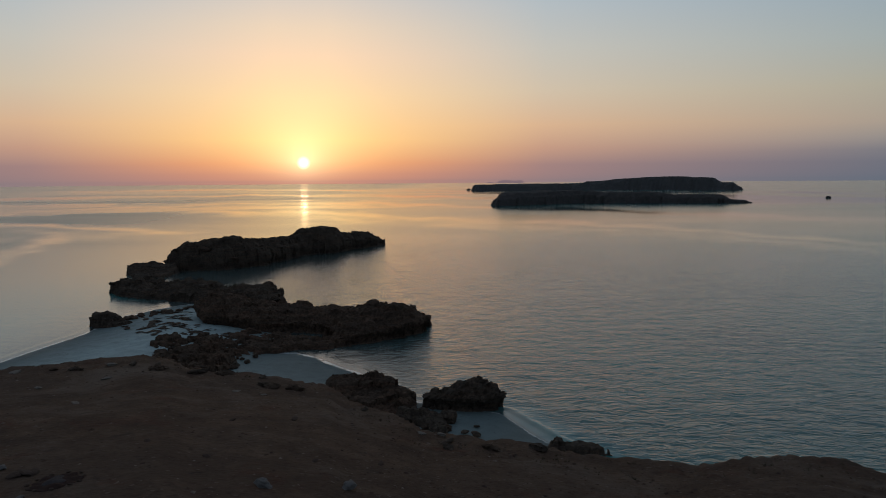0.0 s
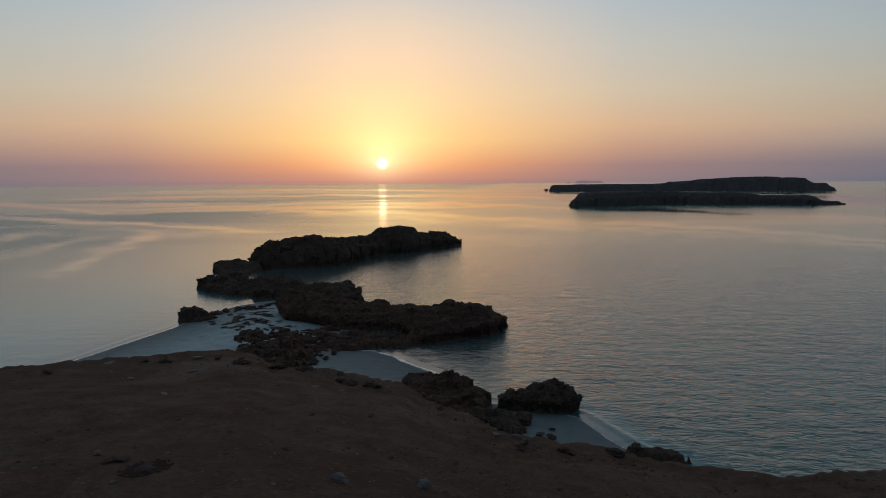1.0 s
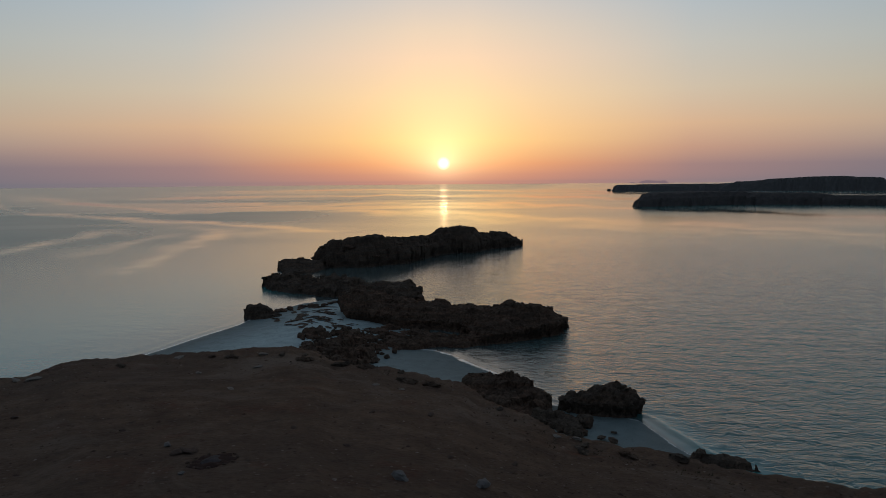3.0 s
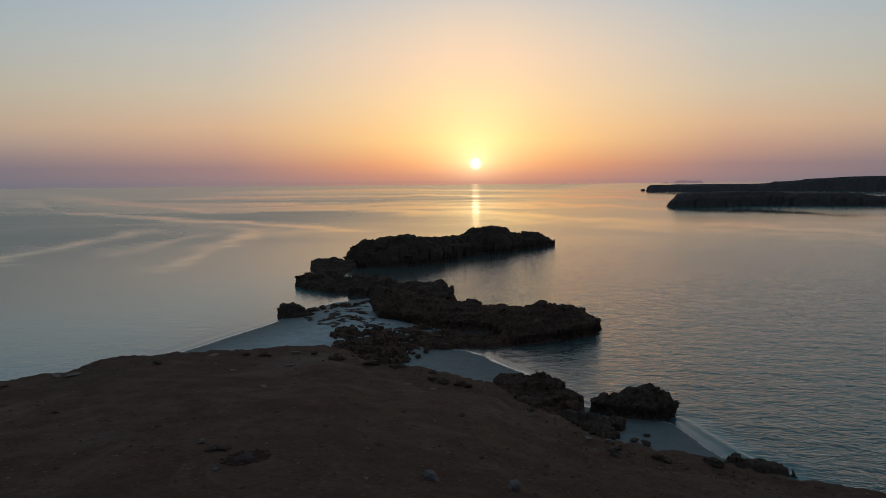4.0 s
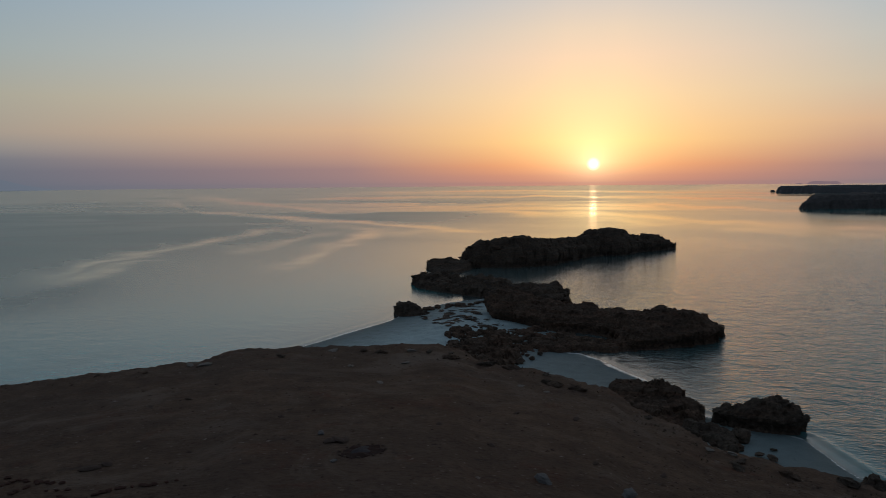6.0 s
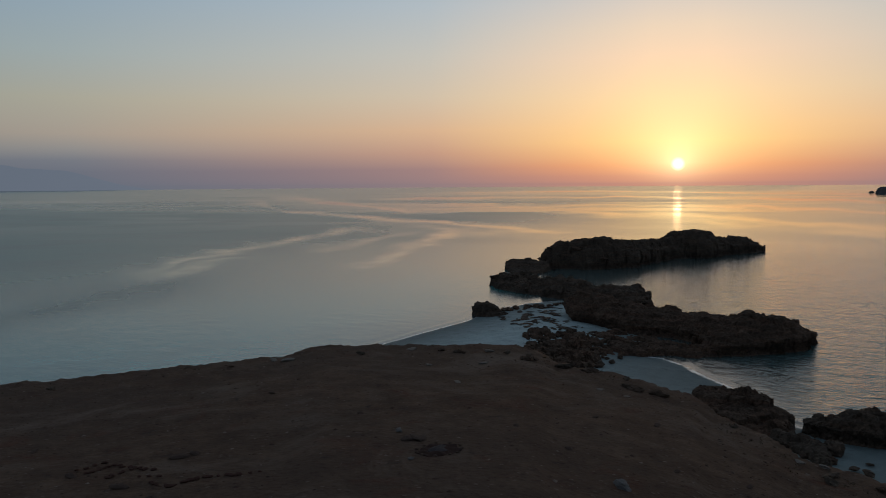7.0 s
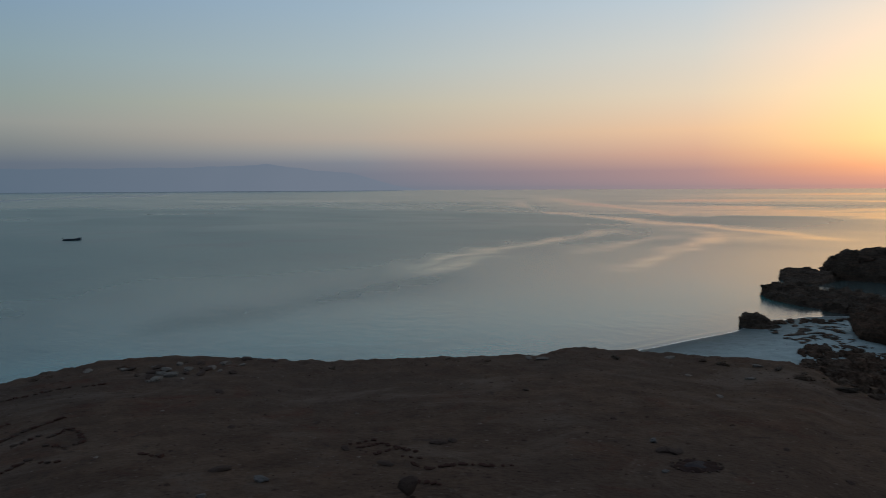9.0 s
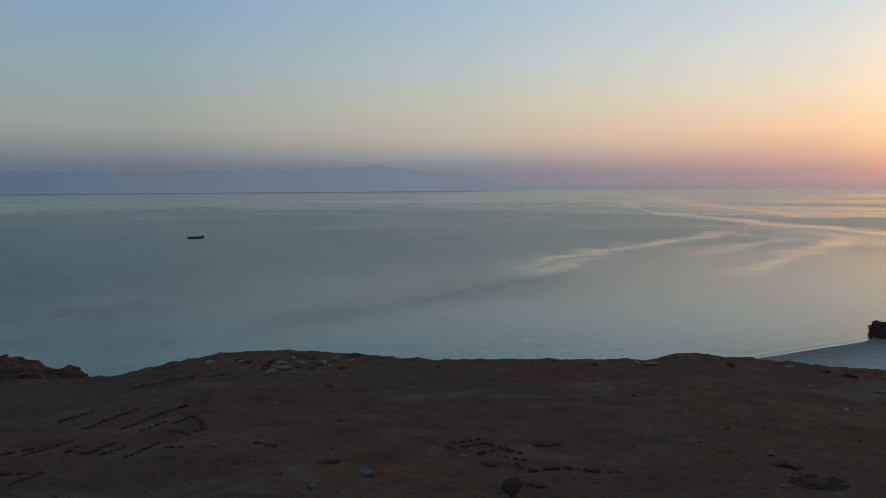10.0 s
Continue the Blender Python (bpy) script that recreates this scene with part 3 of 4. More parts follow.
rock_mass("rock_snag", [(-50, 104), (-48, 102.2), (-45, 102), (-43.2, 104), (-43.5, 106), (-48, 107), (-50, 106)], [(-48.8, 104.4, 2.0), (-47.4, 104.6, 1.9), (-46, 104, 0.9), (-44, 104.5, 0.7)], 0.18, ROCK, "small dark rock snag at the beach's end", 61, wall=0.5, jag=0.22, notch=0.3, wiggle=0.5)
rock_mass("rock_rubble", [(-35, 89), (-34.5, 91.5), (-32, 92.5), (-28, 92.6), (-25, 91.8), (-22, 88.5), (-20.2, 87.2), (-20.5, 86), (-22, 85), (-22.6, 80), (-21, 71), (-26, 68), (-31.5, 76), (-33, 82)],
          [(-32, 90, 1.0), (-28, 91, 0.9), (-24, 89, 0.7), (-28, 85, 1.1), (-25.5, 80, 1.0), (-26, 73, 1.0)], 0.2, ROCK_RED, "broken brown rock rubble between the two beaches", 65, wall=0.7, jag=0.6, notch=0.1, wiggle=1.4, knob=0.34)
outcrop = rock_mass("rock_outcrop", [(-11.8, 70.0), (-11.4, 66.5), (-9, 63), (-6, 60.5), (-2.6, 61), (-2.0, 64), (-2.6, 68.5), (-6, 70.2), (-9, 71)],
          [(-11, 69, 1.9), (-8.5, 69, 2.0), (-7.0, 69, 2.1), (-5, 68.4, 1.9), (-3.2, 67.5, 1.2), (-8, 64.5, 1.2), (-4, 63, 0.9)], 0.13, ROCK_RED, "broken dark rock outcrop above the shore", 71, wall=0.5, jag=0.36, notch=0.3, wiggle=0.8)
rock_mass("rock_bank", [(-5, 61), (-2, 58.8), (-0.6, 57.4), (0.3, 57.6), (0.6, 60), (0.6, 62.5), (-1.5, 63.5), (-4, 63)],
          [(-3, 61, 0.9), (-0.8, 60, 0.8), (0, 58.5, 0.8), (0.1, 61.5, 0.9)], 0.13, ROCK, "low bank of dark broken rock on the sand", 75, wall=0.5, jag=0.36, notch=0.2, wiggle=0.8, knob=0.17)
lone_rock = rock_mass("sea_rock", [(-2.8, 66), (-1.7, 64), (0.5, 63), (2.5, 62.8), (5.2, 63.4), (6.1, 65.5), (5.3, 67.6), (2.5, 68.4), (-0.5, 67.6)],
          [(-1.9, 65.6, 1.7), (-0.6, 65.8, 1.75), (0.5, 65.8, 1.6), (1.6, 66.1, 2.1), (2.7, 66.1, 2.3), (4, 66, 2.0), (5.5, 66, 1.6)], 0.11, ROCK, "black mushroom-shaped sea rock with undercut base", 81, wall=0.6, jag=0.3, notch=1.3, lean=0.9, wiggle=0.6, steps=0.2, knob=0.22)
rock_mass("rock_ledge", [(7, 55), (8.5, 54), (11.5, 52.6), (13, 53), (10.8, 55.6), (8.5, 56.6)], [(8.5, 55.2, 0.5), (10.5, 54.6, 0.5), (12.4, 53.2, 0.3)], 0.11, ROCK, "low dark rock ledge at the water's edge", 91, wall=0.5, jag=0.2, notch=0.2, wiggle=0.6, knob=0.11)
rock_mass("rock_cliff", [(-39.2, -2), (-39.8, 4), (-40.4, 7.8), (-41.6, 9.4), (-43.4, 8.8), (-46, 7), (-51, 4), (-56, 0), (-54, -12), (-42, -10)],
          [(-42, -3, 12.6), (-42, 1, 11.8), (-42.4, 3.6, 11.1), (-42.2, 6, 10.5), (-41.9, 8, 9.9), (-47, 3, 11.0), (-50, 0, 11.5)], 0.16, ROCK_RED, "red-brown layered cliff rock beyond the hilltop's edge", 97, wall=0.8, jag=0.12, notch=0.0, foot=-1.5, wiggle=0.9, steps=0.5, lean=0.6, knob=0.3)

# ---- islands ----
rock_mass("island_near", [(37, 588), (40, 572), (73, 588), (110, 618), (146, 615), (188, 606), (230, 597), (250, 605), (246, 616), (200, 640), (150, 655), (100, 655), (55, 625)],
          [(41, 588, 6.5), (45, 590, 9.4), (54, 598, 10.2), (99, 616, 10.6), (154, 618, 8.6), (209, 606, 6.6), (243, 609, 2.6), (100, 640, 10)],
          1.7, ISLE_HAZED, "long low dark rocky island out at sea", 101, wall=2.2, jag=0.3, notch=3.0, lean=0.6, foot=-3, wiggle=2.0, category="island", knob=0.7)
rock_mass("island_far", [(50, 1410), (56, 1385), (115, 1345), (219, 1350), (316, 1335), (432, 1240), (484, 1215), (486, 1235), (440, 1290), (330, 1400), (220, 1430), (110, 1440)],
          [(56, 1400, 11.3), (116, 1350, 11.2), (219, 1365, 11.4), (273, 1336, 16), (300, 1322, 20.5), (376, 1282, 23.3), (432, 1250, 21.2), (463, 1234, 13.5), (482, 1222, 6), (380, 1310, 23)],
          5.0, ISLE_FAR_HAZED, "flat-topped dark island farther out at sea", 111, wall=2.5, jag=0.35, notch=1.0, foot=-4, wiggle=2.5, category="island", knob=0.9)
rock_mass("islet", [(42, 1455), (48, 1450), (54, 1453), (53, 1462), (45, 1463)], [(48, 1456, 4.0)], 1.2, ISLE_HAZED, "small dark islet beside the far island", 121, wall=3, jag=0.8, notch=0.5, foot=-3, wiggle=1.0, category="rock")
rock_mass("islet", [(363, 724), (366, 721.5), (370, 722), (371, 726), (366, 728)], [(367, 724.5, 2.2)], 0.6, ISLE_HAZED, "lone dark rock standing out of the sea", 125, wall=1.6, jag=0.5, notch=0.4, foot=-2, wiggle=0.6, category="rock")


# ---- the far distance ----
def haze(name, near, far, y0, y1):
    """Haze put in as glowing colour, shading from one tint to another along y."""
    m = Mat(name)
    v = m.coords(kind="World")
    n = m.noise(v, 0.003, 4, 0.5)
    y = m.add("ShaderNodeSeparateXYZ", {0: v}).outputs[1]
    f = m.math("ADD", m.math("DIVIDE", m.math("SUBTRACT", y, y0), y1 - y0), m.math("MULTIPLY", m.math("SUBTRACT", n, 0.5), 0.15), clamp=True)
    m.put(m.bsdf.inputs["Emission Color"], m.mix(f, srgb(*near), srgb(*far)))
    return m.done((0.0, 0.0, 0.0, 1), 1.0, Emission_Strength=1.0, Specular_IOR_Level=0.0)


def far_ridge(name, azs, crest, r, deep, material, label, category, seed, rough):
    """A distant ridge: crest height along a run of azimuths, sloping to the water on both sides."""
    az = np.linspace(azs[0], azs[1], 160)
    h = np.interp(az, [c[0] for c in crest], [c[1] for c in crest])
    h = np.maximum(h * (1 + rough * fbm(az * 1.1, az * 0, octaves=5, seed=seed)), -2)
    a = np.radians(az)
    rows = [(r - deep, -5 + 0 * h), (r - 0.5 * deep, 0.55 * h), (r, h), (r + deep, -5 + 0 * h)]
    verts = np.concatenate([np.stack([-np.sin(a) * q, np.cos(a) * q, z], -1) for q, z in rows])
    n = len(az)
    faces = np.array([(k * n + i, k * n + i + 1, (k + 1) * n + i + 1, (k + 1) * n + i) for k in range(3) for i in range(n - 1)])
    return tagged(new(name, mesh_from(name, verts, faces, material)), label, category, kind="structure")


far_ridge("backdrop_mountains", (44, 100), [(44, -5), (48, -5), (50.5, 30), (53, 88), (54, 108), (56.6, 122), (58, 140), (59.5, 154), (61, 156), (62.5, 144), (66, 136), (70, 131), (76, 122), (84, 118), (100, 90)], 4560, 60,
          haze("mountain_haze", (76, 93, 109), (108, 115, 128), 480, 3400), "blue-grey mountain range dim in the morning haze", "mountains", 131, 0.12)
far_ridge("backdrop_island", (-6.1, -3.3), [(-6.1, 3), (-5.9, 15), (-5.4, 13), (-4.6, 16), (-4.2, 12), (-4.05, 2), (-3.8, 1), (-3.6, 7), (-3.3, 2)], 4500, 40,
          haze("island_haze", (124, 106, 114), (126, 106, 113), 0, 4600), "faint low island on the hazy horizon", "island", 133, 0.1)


# ---- boulders and stones ----
def boulder_mesh(name, seed, material, cuts=3, flat=0.75):
    bm = bmesh.new()
    bmesh.ops.create_icosphere(bm, subdivisions=cuts, radius=1.0)
    rnd = random.Random(seed)
    planes = [(Vector((rnd.gauss(0, 1), rnd.gauss(0, 1), rnd.gauss(0, 0.8))).normalized(), rnd.uniform(0.55, 0.85)) for _ in range(9)]
    for v in bm.verts:
        p = v.co.copy()
        for nrm, dist in planes:
            s_ = p.dot(nrm)
            if s_ > dist:
                p -= nrm * (s_ - dist) * 0.9
        k = noise.fractal(p * 1.7 + Vector((seed, 0, 0)), 0.9, 2.0, 4)
        p *= 1 + 0.34 * k
        p.z *= flat
        v.co = p
    me = bpy.data.meshes.new(name)
    bm.to_mesh(me)
    bm.free()
    me.materials.append(material)
    return me


def set_stone(name, me, x, y, size, label, category, group="", sink=0.35, squash=(1, 1, 1), z=None, yaw=None, rnd=random.Random(5)):
    if z is None:
        z = float(ground_level(np.array([x]), np.array([y]))[0])
    ob = new(name, me)
    ob.matrix_world = Matrix.LocRotScale((x, y, z + size * squash[2] * 0.7 * (1 - sink) - 0.02 * size), Euler((rnd.uniform(-0.15, 0.15), rnd.uniform(-0.15, 0.15), rnd.uniform(0, 6.3) if yaw is None else yaw)), Vector(squash) * size)
    return tagged(ob, label, category, group)


BOULDER = [boulder_mesh("boulder", 200 + k, ROCK_RED if k % 2 else ROCK) for k in range(5)]


def bedded_block(parent, name, x, y, size, squash, label=""):
    """A block standing out of a larger rock, and part of it."""
    co = np.empty(len(parent.data.vertices) * 3, np.float32)
    parent.data.vertices.foreach_get("co", co)
    co = co.reshape(-1, 3)
    size *= 0.7
    near = co[np.hypot(co[:, 0] - x, co[:, 1] - y) < 0.7 * size]
    if len(near) < 6:
        return
    ob = set_stone(name, BOULDER[int(abs(x * 7 + y)) % 5], x, y, size, "", "", "", 1.25, squash, float(np.percentile(near[:, 2], 60)))
    ob.parent = parent
    if label:
        ob["label"] = label


SLAB = [boulder_mesh("slab", 220 + k, ROCK, 3, 0.3) for k in range(3)]
rb = random.Random(17)
bedded_block(headland, "cap_rock", -33.2, 213.5, 2.6, (1.1, 0.8, 0.4), "flat cap of rock on the crest")
for x, y, q in [(-62.8, 171.5, 1.2), (-60.5, 171, 1.0), (-54, 171.5, 1.6), (-44.2, 181, 1.3), (-40, 192, 1.2), (-22, 227.5, 1.4), (-28, 218, 1.6), (-48, 172.5, 1.2)]:
    bedded_block(headland, "crest_block", x, y, q, (1.3, 1.0, 0.6))
for x, y, q in [(-33.5, 107, 1.3), (-30, 104.5, 1.1), (-24, 107.5, 0.9), (-18.5, 103.5, 0.8), (-14, 100.5, 0.7), (-9.5, 99, 1.2), (-6, 99.5, 1.3), (-11, 98.5, 0.9)]:
    bedded_block(promontory, "crest_block", x, y, q, (1.2, 1.0, 0.65))
for x, y, q in [(-27, 121.3, 1.3), (-26, 119.8, 1.1), (-42.5, 138.5, 1.0), (-58, 143.5, 1.3), (-60.3, 137.5, 1.1), (-31, 126, 0.9)]:
    bedded_block(shelf, "crest_block", x, y, q, (1.2, 1.0, 0.7))
for x, y, q in [(5.2, 65.6, 0.55), (5.0, 65.2, 0.6), (2.6, 66, 0.6), (3.6, 65.6, 0.5), (-1.6, 65.2, 0.5)]:
    bedded_block(lone_rock, "crest_block", x, y, q, (1.0, 1.0, 0.8))
for x, y, q in [(-5, 68.4, 0.4), (-7.2, 68.8, 0.5), (-9, 69, 0.5), (-10.8, 68.8, 0.5), (-3.2, 67, 0.5), (-6, 66.4, 0.5), (-8.4, 65.4, 0.5), (-4.4, 64.4, 0.5)]:
    bedded_block(outcrop, "crest_block", x, y, q, (1.1, 0.9, 0.75))
spread = [(-34.5, 89), (-33, 94), (-25, 94), (-21.5, 88), (-22, 78), (-27.5, 77), (-31.5, 82)]
count = 0
while count < 46:
    bx, by = rb.uniform(-35, -21), rb.uniform(77, 95)
    if inside_distance(np.array([bx]), np.array([by]), spread)[0] > -0.5:
        set_stone("boulder", rb.choice(BOULDER), bx, by, rb.uniform(0.2, 0.6), "weathered brown boulder among broken rubble", "boulder", "boulders of the rubble", 0.25)
        count += 1
count = 0
patch = [(-46, 106), (-43, 112), (-36.5, 113), (-36, 104), (-32, 99), (-27, 98.5), (-25, 95), (-33, 93.5), (-37, 93.5), (-42, 98)]
while count < 96:
    bx, by = rb.uniform(-46, -26), rb.uniform(91, 113)
    if inside_distance(np.array([bx]), np.array([by]), patch)[0] > 0 and rb.random() < 0.4 + 0.6 * (bx > -41):
        q = rb.uniform(0.14, 0.5) if count % 6 else rb.uniform(0.5, 0.85)
        set_stone("rock_slab", rb.choice(SLAB), bx, by, q, "flat dark rock slab half buried in pale sand", "rock slab", "slabs on the beach", 0.35, (1.8, 0.9, 0.34))
        count += 1
for k in range(16):
    q = k / 15
    set_stone("boulder", rb.choice(BOULDER), -45.5 + 9 * q + rb.uniform(-0.8, 0.8), 109 + 9 * q + rb.uniform(-1.6, 1.6), rb.uniform(0.3, 0.7), "dark boulder at the beach's water line", "boulder", "boulders at the water line", 0.3, (1.5, 1.0, 0.7))
for bx, by, q in [(-0.5, 59, 0.6), (0.5, 60.8, 0.75), (-0.9, 60.3, 0.5), (-2.2, 61.8, 0.5), (-0.2, 57.9, 0.35), (-3.6, 62.2, 0.5), (0.2, 58.6, 0.4), (-1.6, 58.9, 0.3)]:
    set_stone("boulder", rb.choice(BOULDER), bx, by, q, "dark jagged boulder on the small sandy beach", "boulder", "boulders by the right beach", 0.2)
for bx, by, q in [(1.6, 57.6, 0.5), (2.4, 57.2, 0.55), (2.6, 59.4, 0.3)]:
    set_stone("rock_slab", rb.choice(SLAB), bx, by, 0.75 * q, "flat dark rock slab on pale sand", "rock slab", "slabs on the small beach", 0.3, (1.5, 0.9, 1.3))

count = 0
shore_strip = [(-12, 67), (-9, 62), (-4, 59), (0.2, 57), (0.5, 60), (-1, 63), (-3, 66), (-9, 69)]
while count < 30:
    bx, by = rb.uniform(-12, 2.5), rb.uniform(56, 70)
    if inside_distance(np.array([bx]), np.array([by]), shore_strip)[0] > 0:
        set_stone("boulder", rb.choice(BOULDER), bx, by, rb.uniform(0.2, 0.5), "dark broken boulder on the narrow shore", "boulder", "boulders of the narrow shore", 0.2)
        count += 1
for k in range(26):
    az = rb.uniform(-12, 22) if k < 14 else rb.uniform(22, 84)
    bx, by, bz = on_sight(az, float(np.interp(az, [b[0] for b in BROW], [b[1] for b in BROW])) + rb.uniform(0.1, 0.8))
    set_stone("brow_rock", rb.choice(BOULDER), bx, by, rb.uniform(0.06, 0.15) if k < 14 else rb.uniform(0.04, 0.09), "low brown rock bedded in the hilltop's brow", "rock", "rocks along the brow", 0.6, (1.5, 1.0, 0.7), bz)

# stones of the hilltop: azimuth, degrees below eye level, size
COBBLE = [boulder_mesh("cobble", 230 + k, STONE_COBBLE, 3, 0.7) for k in range(3)]
PALE = [boulder_mesh("pale_stone", 240 + k, STONE_PALE, 3, 0.7) for k in range(3)]
DARK = [boulder_mesh("dark_stone", 250 + k, STONE_DARK, 2, 0.6) for k in range(4)]
RED = [boulder_mesh("red_stone", 260 + k, STONE_RED, 2, 0.6) for k in range(4)]
for az, dip, q in [(13.9, 22.0, 0.075), (60.9, 21.1, 0.06), (65.2, 21.8, 0.045), (7.55, 22.6, 0.075), (31.07, 18.4, 0.05), (30.2, 20.4, 0.03)]:
    x, y, z = on_sight(az, dip)
    set_stone("pale_stone", COBBLE[int(az) % 3], x, y, q, "pale limestone cobble lying on red-brown soil", "stone", "pale cobbles", 0.3, (1.2, 0.9, 0.9), z)
for az, dip, q in [(39.35, 12.93, 0.22), (40.4, 12.85, 0.16), (30.0, 12.45, 0.2), (64.1, 13.0, 0.2), (72.4, 12.5, 0.2), (24.05, 12.6, 0.17), (24.5, 13.5, 0.14), (28.7, 13.6, 0.13), (26.5, 14.9, 0.12), (13.7, 15.6, 0.11), (15.7, 15.2, 0.12), (0.23, 19.0, 0.12), (1.8, 18.9, 0.12), (68, 12.6, 0.15), (62, 12.9, 0.13)]:
    x, y, z = on_sight(az, dip)
    set_stone("pale_slab", PALE[int(az * 3) % 3], x, y, q * 0.5, "flat pale limestone slab near the hilltop's brow", "stone", "pale slabs", 0.55, (1.4, 0.9, 0.5), z)
for k in range(26):
    x, y, z = on_sight(rb.gauss(64.5, 2.6), rb.uniform(12.5, 13.6))
    set_stone("brow_stone", (PALE + DARK)[k % 7], x, y, rb.uniform(0.04, 0.12), "small pale or dark stone heaped at the brow", "stone", "stones heaped at the brow", 0.45, (1.3, 0.9, 0.7), z)
x, y, z = on_sight(49.68, 22.9)
set_stone("upright_stone", DARK[1], x, y, 0.12, "upright brown stone standing in the soil", "stone", "", 0.1, (0.8, 0.7, 1.5), z)
for az, dip in [(47.4, 19.1), (46.2, 18.95), (54.5, 19.3), (51.5, 20.5), (62.9, 17.25), (56.6, 17.4), (59.3, 14.9), (63.7, 20.1), (63.7, 14.7), (40.6, 15.2), (30.4, 19.0), (29.7, 19.0), (29.2, 19.0), (34, 17), (18, 19.5), (22, 18), (10, 20.5), (5, 21), (16, 17.2), (11.5, 17.5)]:
    x, y, z = on_sight(az, dip)
    set_stone("dark_stone", DARK[int(az) % 4], x, y, 0.045 + 0.04 * ((az * 7) % 1), "small dark brown stone on bare soil", "stone", "dark stones", 0.4, (1.5, 0.8, 0.6), z)

# rows of stones laid out as lettering on the soil, not readable: azimuth and drop at each end
ROWS_UPPER = [(82.44, 15.55, 80.22, 15.08), (80.88, 16.15, 78.92, 15.64), (78.92, 15.64, 77.47, 15.27), (78.4, 16.44, 76.19, 15.79), (76.96, 16.69, 75.39, 16.26), (76.2, 15.84, 74.1, 15.34), (74.98, 16.5, 74.14, 16.26),
              (75.08, 16.99, 74.17, 17.25), (74.17, 17.25, 72.98, 17.12), (72.98, 17.12, 73.12, 16.36), (73.88, 16.08, 73.12, 16.36), (77.66, 13.82, 75.29, 13.54), (75.29, 13.54, 73.62, 13.43), (72.78, 13.47, 71.49, 13.43)]
ROWS_LOWER = [(85.97, 17.04, 84.12, 16.97), (84.57, 17.28, 82.05, 16.9), (81.85, 17.48, 81.08, 17.2), (81.03, 17.76, 78.91, 17.34), (79.64, 17.96, 78.37, 17.66), (78.16, 18.37, 76.43, 17.82), (75.62, 18.05, 74.54, 18.12),
              (86.03, 18.16, 85.05, 18.41), (85.51, 18.93, 83.69, 18.58), (69.1, 18.39, 67.86, 18.75)]
ROWS_RED = [(54.01, 18.98, 52.41, 18.8), (53.44, 19.27, 51.66, 19.0), (51.66, 19.04, 50.44, 19.36), (50.44, 19.36, 49.22, 19.64), (52.13, 19.78, 50.34, 19.36), (50.06, 20.0, 48.94, 20.15), (49.41, 20.5, 48.1, 20.93),
            (48.1, 20.93, 45.69, 20.61), (45.69, 20.61, 43.13, 20.69), (43.13, 20.72, 41.51, 20.61), (48.93, 21.83, 47.35, 22.02)]


def stone_row(ends, meshes, label, rnd, gap):
    p, q = on_sight(ends[0], ends[1]), on_sight(ends[2], ends[3])
    length = math.hypot(q[0] - p[0], q[1] - p[1])
    row = tagged(new("stone_row"), label, "stone row", "rows of laid stones")
    row.location = p
    n = max(2, int(length / gap))
    for k in range(n):
        f = (k + rnd.uniform(-0.25, 0.25)) / max(n - 1, 1)
        x, y = p[0] + (q[0] - p[0]) * f + rnd.uniform(-0.02, 0.02), p[1] + (q[1] - p[1]) * f + rnd.uniform(-0.02, 0.02)
        z = float(ground_level(np.array([x]), np.array([y]))[0])
        size = rnd.uniform(0.6, 1.1) * gap * 0.72
        ob = new("stone", rnd.choice(meshes))
        ob.parent = row
        ob.matrix_basis = Matrix.LocRotScale((x - p[0], y - p[1], z - p[2] + size * 0.3), Euler((0, 0, rnd.uniform(0, 6.3))), (size * 1.15, size * 0.8, size * 0.7))


rr_ = random.Random(23)
for ends in ROWS_UPPER + ROWS_LOWER:
    stone_row(ends, RED + DARK, "row of small dark red stones laid out on soil", rr_, 0.058)
for ends in ROWS_RED:
    stone_row(ends, RED, "wavering row of dark red stones on the soil", rr_, 0.052)


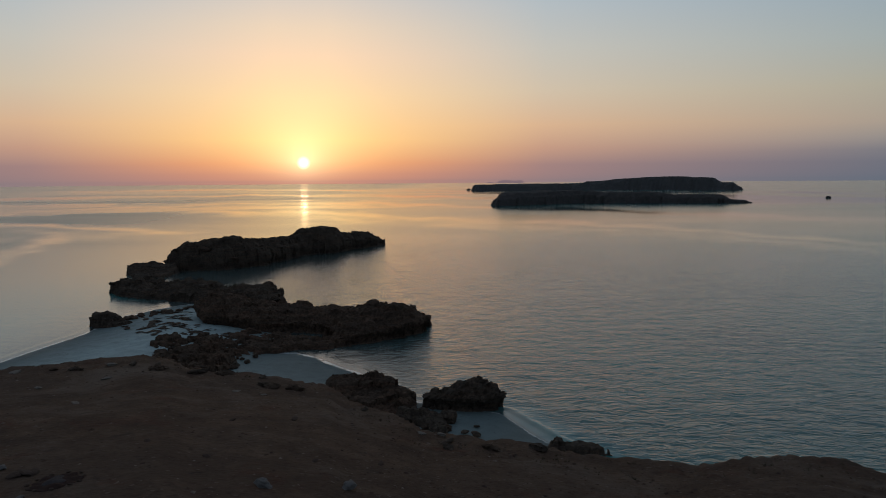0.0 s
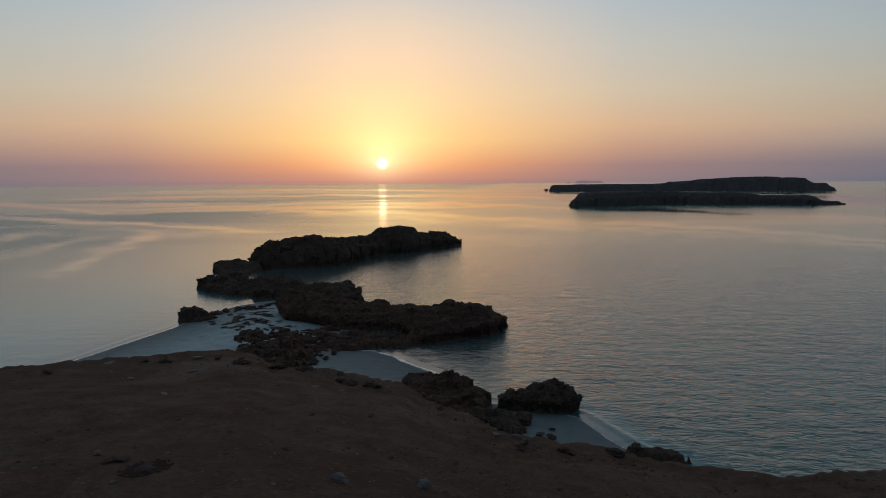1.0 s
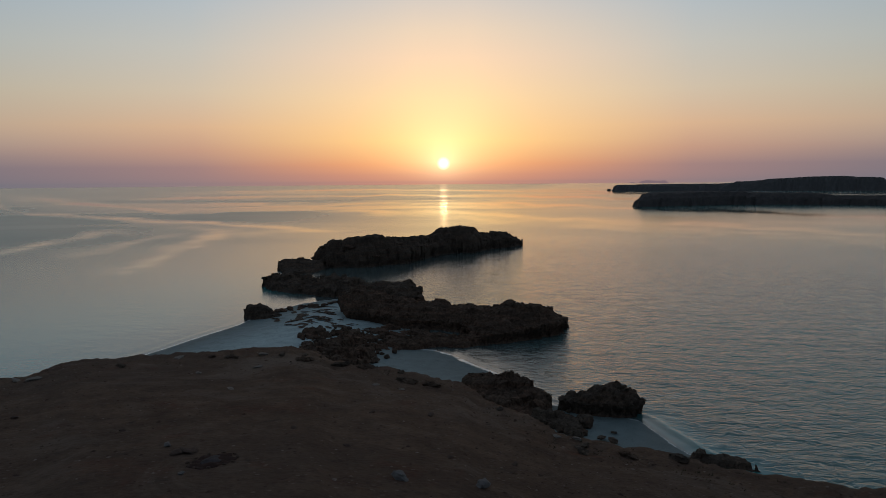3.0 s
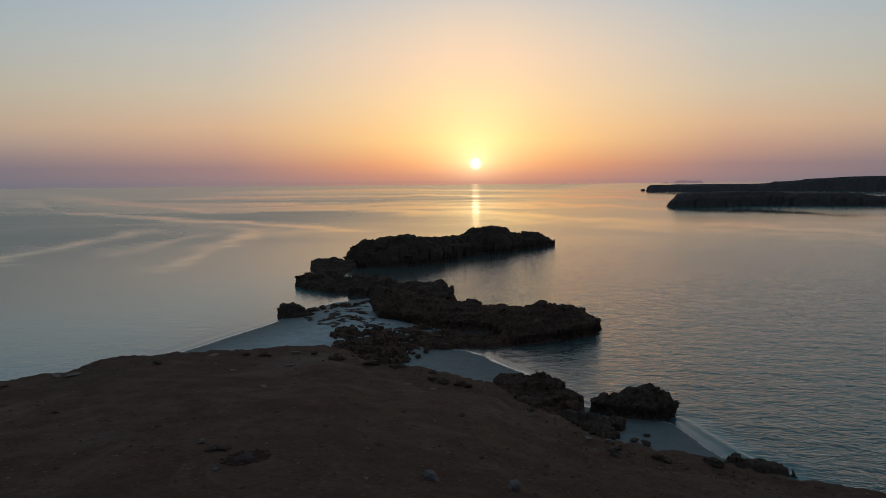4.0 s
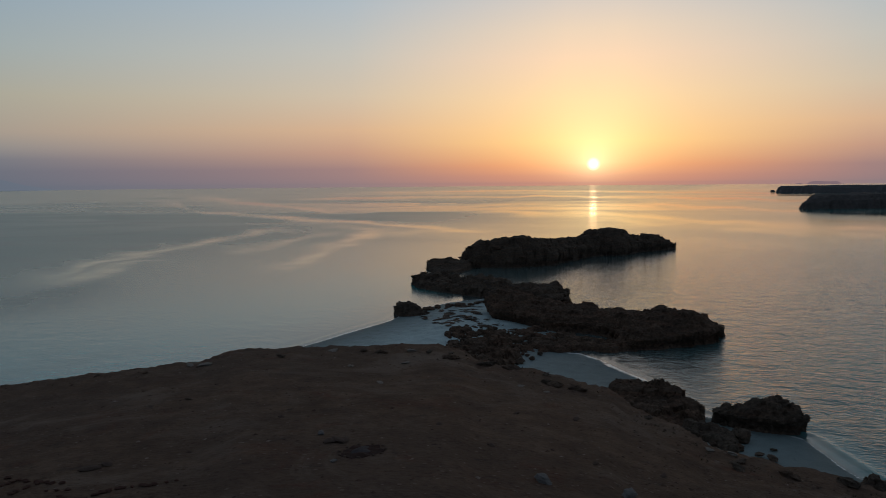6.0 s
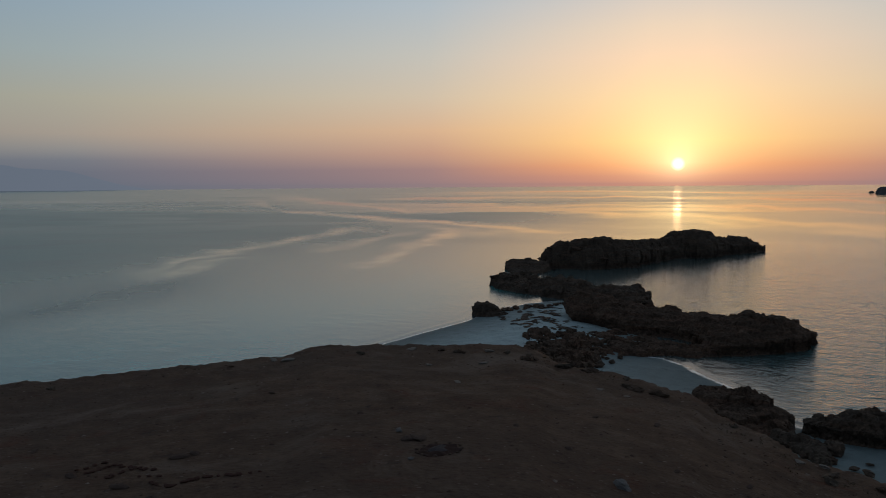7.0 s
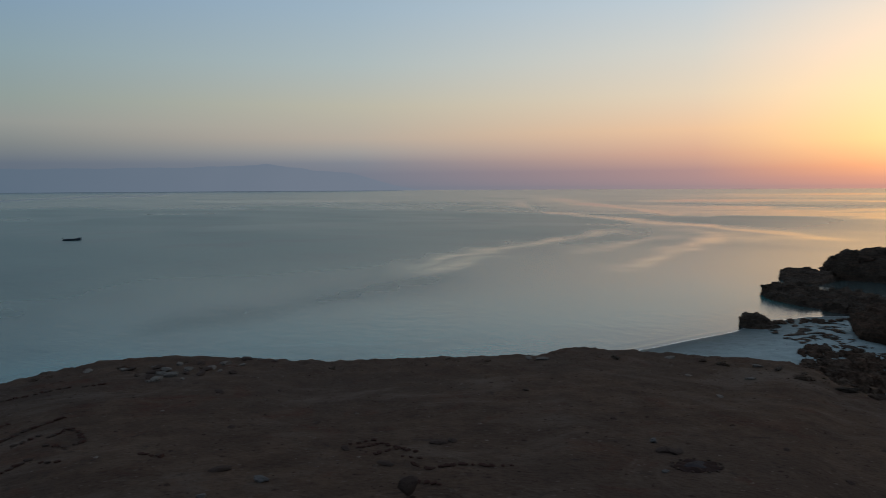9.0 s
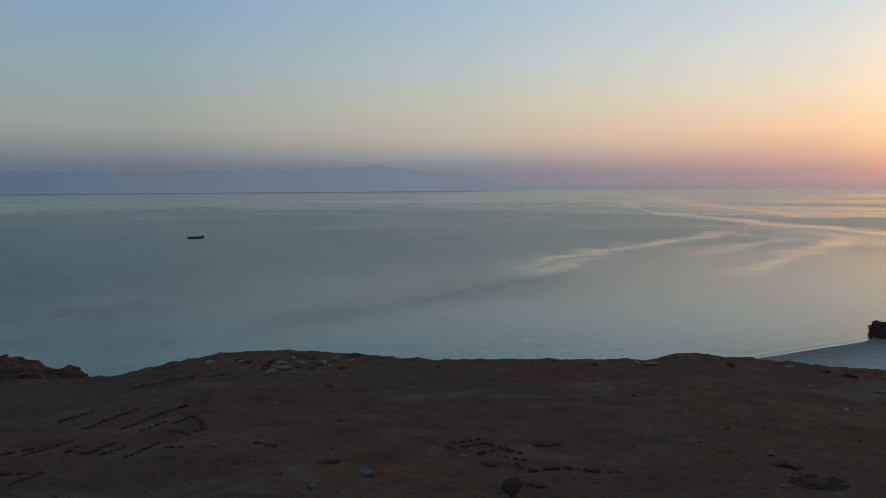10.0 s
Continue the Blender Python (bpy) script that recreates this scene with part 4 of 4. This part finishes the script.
# burnt hollow with ash
def burnt_patch(az, dip, rx, ry):
    x, y, z = on_sight(az, dip)
    thing = tagged(new("fire_pit"), "shallow burnt hollow with grey ash and charred rim", "fire pit")
    thing.location = (x, y, z)
    for name, mat, s_, lift, seed in (("charred_soil", CHAR, 1.0, 0.012, 3), ("ash_heap", ASH, 0.55, 0.03, 8)):
        bm = bmesh.new()
        rings, seg = 7, 40
        grid = []
        for i in range(rings + 1):
            for j in range(seg):
                a = 2 * math.pi * j / seg
                k = i / rings * s_ * (1 + 0.35 * noise.noise(Vector((math.cos(a) * 1.6, math.sin(a) * 1.6, seed))))
                px, py = math.cos(a) * k * rx, math.sin(a) * k * ry
                gz = float(ground_level(np.array([x + px]), np.array([y + py]))[0]) - z
                grid.append(bm.verts.new((px, py, gz + lift * (1 - (i / rings) ** 3) + (0.02 * noise.noise(Vector((px * 9, py * 9, seed))) if i < rings else -0.02))))
        for i in range(rings):
            for j in range(seg):
                bm.faces.new((grid[i * seg + j], grid[(i + 1) * seg + j], grid[(i + 1) * seg + (j + 1) % seg], grid[i * seg + (j + 1) % seg]))
        part(name, bm, mat, thing)
    for k in range(11):
        a = 2 * math.pi * k / 11 + rr_.uniform(-0.1, 0.1)
        px, py = math.cos(a) * rx * 0.95, math.sin(a) * ry * 0.95
        ob = new("rim_stone", rr_.choice(DARK))
        ob.parent = thing
        gz = float(ground_level(np.array([x + px]), np.array([y + py]))[0]) - z
        ob.matrix_basis = Matrix.LocRotScale((px, py, gz + 0.01), Euler((0, 0, rr_.uniform(0, 6))), (0.026, 0.02, 0.016))


burnt_patch(27.95, 19.75, 0.23, 0.3)


# ---- gravel and dry tufts ----
def scatter(name, number, build, material, label, category, seed, brow=False):
    rnd = np.random.RandomState(seed)
    verts, faces = [], []
    az = rnd.uniform(-34, 90, number)
    dip_e = np.interp(az, [b[0] for b in BROW], [b[1] for b in BROW])
    re = BROW_DROP / np.tan(np.radians(dip_e))
    f = rnd.uniform(0.9, 1.01, number) if brow else np.sqrt(rnd.uniform(0.1, 1.0, number))
    x, y = -np.sin(np.radians(az)) * re * f, np.cos(np.radians(az)) * re * f
    z = ground_level(x, y)
    for p in zip(x, y, z):
        build(verts, faces, p, rnd)
    return tagged(new(name, mesh_from(name, verts, faces, material, soft=False)), label, category, kind="stuff")


def pebble(verts, faces, p, rnd):
    n = len(verts)
    s_ = min(0.007 + rnd.exponential(0.008), 0.04)
    c = rnd.uniform(0.6, 1.3, 6) * s_
    t = rnd.uniform(0, 6.3)
    u, v = (math.cos(t), math.sin(t)), (-math.sin(t), math.cos(t))
    x, y, z = p
    verts += [(x + u[0] * c[0], y + u[1] * c[0], z), (x - u[0] * c[1], y - u[1] * c[1], z), (x + v[0] * c[2], y + v[1] * c[2], z), (x - v[0] * c[3], y - v[1] * c[3], z), (x, y, z + c[4] * 0.42), (x, y, z - c[5] * 0.4)]
    faces += [(n + a, n + b, n + 4) for a, b in ((0, 2), (2, 1), (1, 3), (3, 0))] + [(n + b, n + a, n + 5) for a, b in ((0, 2), (2, 1), (1, 3), (3, 0))]


def tuft(verts, faces, p, rnd):
    for _ in range(9):
        n = len(verts)
        t, lean, h = rnd.uniform(0, 6.3), rnd.uniform(0.01, 0.05), rnd.uniform(0.015, 0.05)
        ox, oy = rnd.uniform(-0.05, 0.05, 2)
        x, y, z = p[0] + ox, p[1] + oy, p[2] - 0.02
        w = 0.008
        verts += [(x - w, y, z), (x + w, y, z), (x + math.cos(t) * lean, y + math.sin(t) * lean, z + h)]
        faces.append((n, n + 1, n + 2))


PEBBLE = Mat("gravel_stone")
pr_ = PEBBLE.add("ShaderNodeNewGeometry").outputs["Random Per Island"]
PEBBLE.done(Specular_IOR_Level=0.08, color=PEBBLE.ramp(pr_, [(0.0, (0.05, 0.032, 0.025)), (0.6, (0.085, 0.053, 0.038)), (0.9, (0.12, 0.085, 0.066)), (1.0, (0.21, 0.17, 0.145))]), rough=0.92)
scatter("gravel", 8000, pebble, PEBBLE.m, "loose brown and pale gravel strewn over soil", "gravel", 41)
scatter("dry_tufts", 260, tuft, STRAW, "sparse dry grass tufts along the hilltop's brow", "dry grass", 43, brow=True)


# ---- the boat ----
def boat(x, y, heading):
    thing = tagged(new("fishing_boat"), "small dark open fishing skiff lying still on the water", "boat")
    thing.matrix_world = pose(x, y, 0.02, 0, 0, heading)
    L, W = 6.3, 1.75
    bm = bmesh.new()
    st, rows = 18, []
    for i in range(st + 1):
        t = i / st
        u = -L / 2 + L * t
        w = W / 2 * (1 - max(0, (t - 0.45) / 0.55) ** 2.2) * (0.86 + 0.14 * min(1, t * 4))
        sheer = 0.55 + 0.75 * max(0, t - 0.45) ** 2 * 2.8
        keel = -0.22 + 0.5 * max(0, t - 0.75) ** 2 * 10
        row = []
        for k, (fw, fz) in enumerate(((0, 0), (0.62, 0.12), (0.9, 0.5), (1.0, 1.0), (0.95, 1.0), (0.84, 0.55), (0.55, 0.3), (0, 0.27))):
            row.append((u, max(w * fw, 0.01 * (fw > 0)), keel + (sheer - keel) * fz))
        rows.append(row)
    ring = [[bm.verts.new(p) for p in row] + [bm.verts.new((p[0], -p[1], p[2])) for p in row[-2:0:-1]] for row in rows]
    m_ = len(ring[0])
    for i in range(st):
        for k in range(m_):
            bm.faces.new((ring[i][k], ring[i + 1][k], ring[i + 1][(k + 1) % m_], ring[i][(k + 1) % m_]))
    bm.faces.new(ring[0])
    bm.faces.new(ring[-1][::-1])
    bmesh.ops.recalc_face_normals(bm, faces=bm.faces)
    hull = part("hull", bm, HULL, thing, "dark painted hull")

    def bar(name, size, place, mat, parent, label="", bevel=0.03):
        b = bmesh.new()
        bmesh.ops.create_cube(b, size=1.0, matrix=Matrix.Diagonal((*size, 1)))
        bmesh.ops.bevel(b, geom=b.edges[:], offset=min(bevel, min(size) * 0.4), segments=2, affect="EDGES")
        bmesh.ops.translate(b, verts=b.verts, vec=place)
        return part(name, b, mat, parent, label)

    for u in (-1.7, -0.2, 1.3):
        bar("thwart", (0.28, 1.4 if u < 1 else 1.15, 0.05), (u, 0, 0.42), WOOD, thing)
    for s_ in (1, -1):
        bar("gunwale", (4.0, 0.07, 0.06), (-1.05, s_ * 0.83, 0.66), TRIM, thing, "pale gunwale strip")
    motor = bar("outboard_motor", (0.34, 0.32, 0.42), (-3.3, 0, 0.98), ENGINE, thing, "black outboard motor", 0.08)
    bar("motor_leg", (0.14, 0.1, 0.95), (-3.32, 0, 0.4), ENGINE, motor)
    bar("bow_post", (0.1, 0.1, 0.4), (2.85, 0, 0.98), WOOD, thing)
    return thing


boat(-311.8, 95.2, 73)
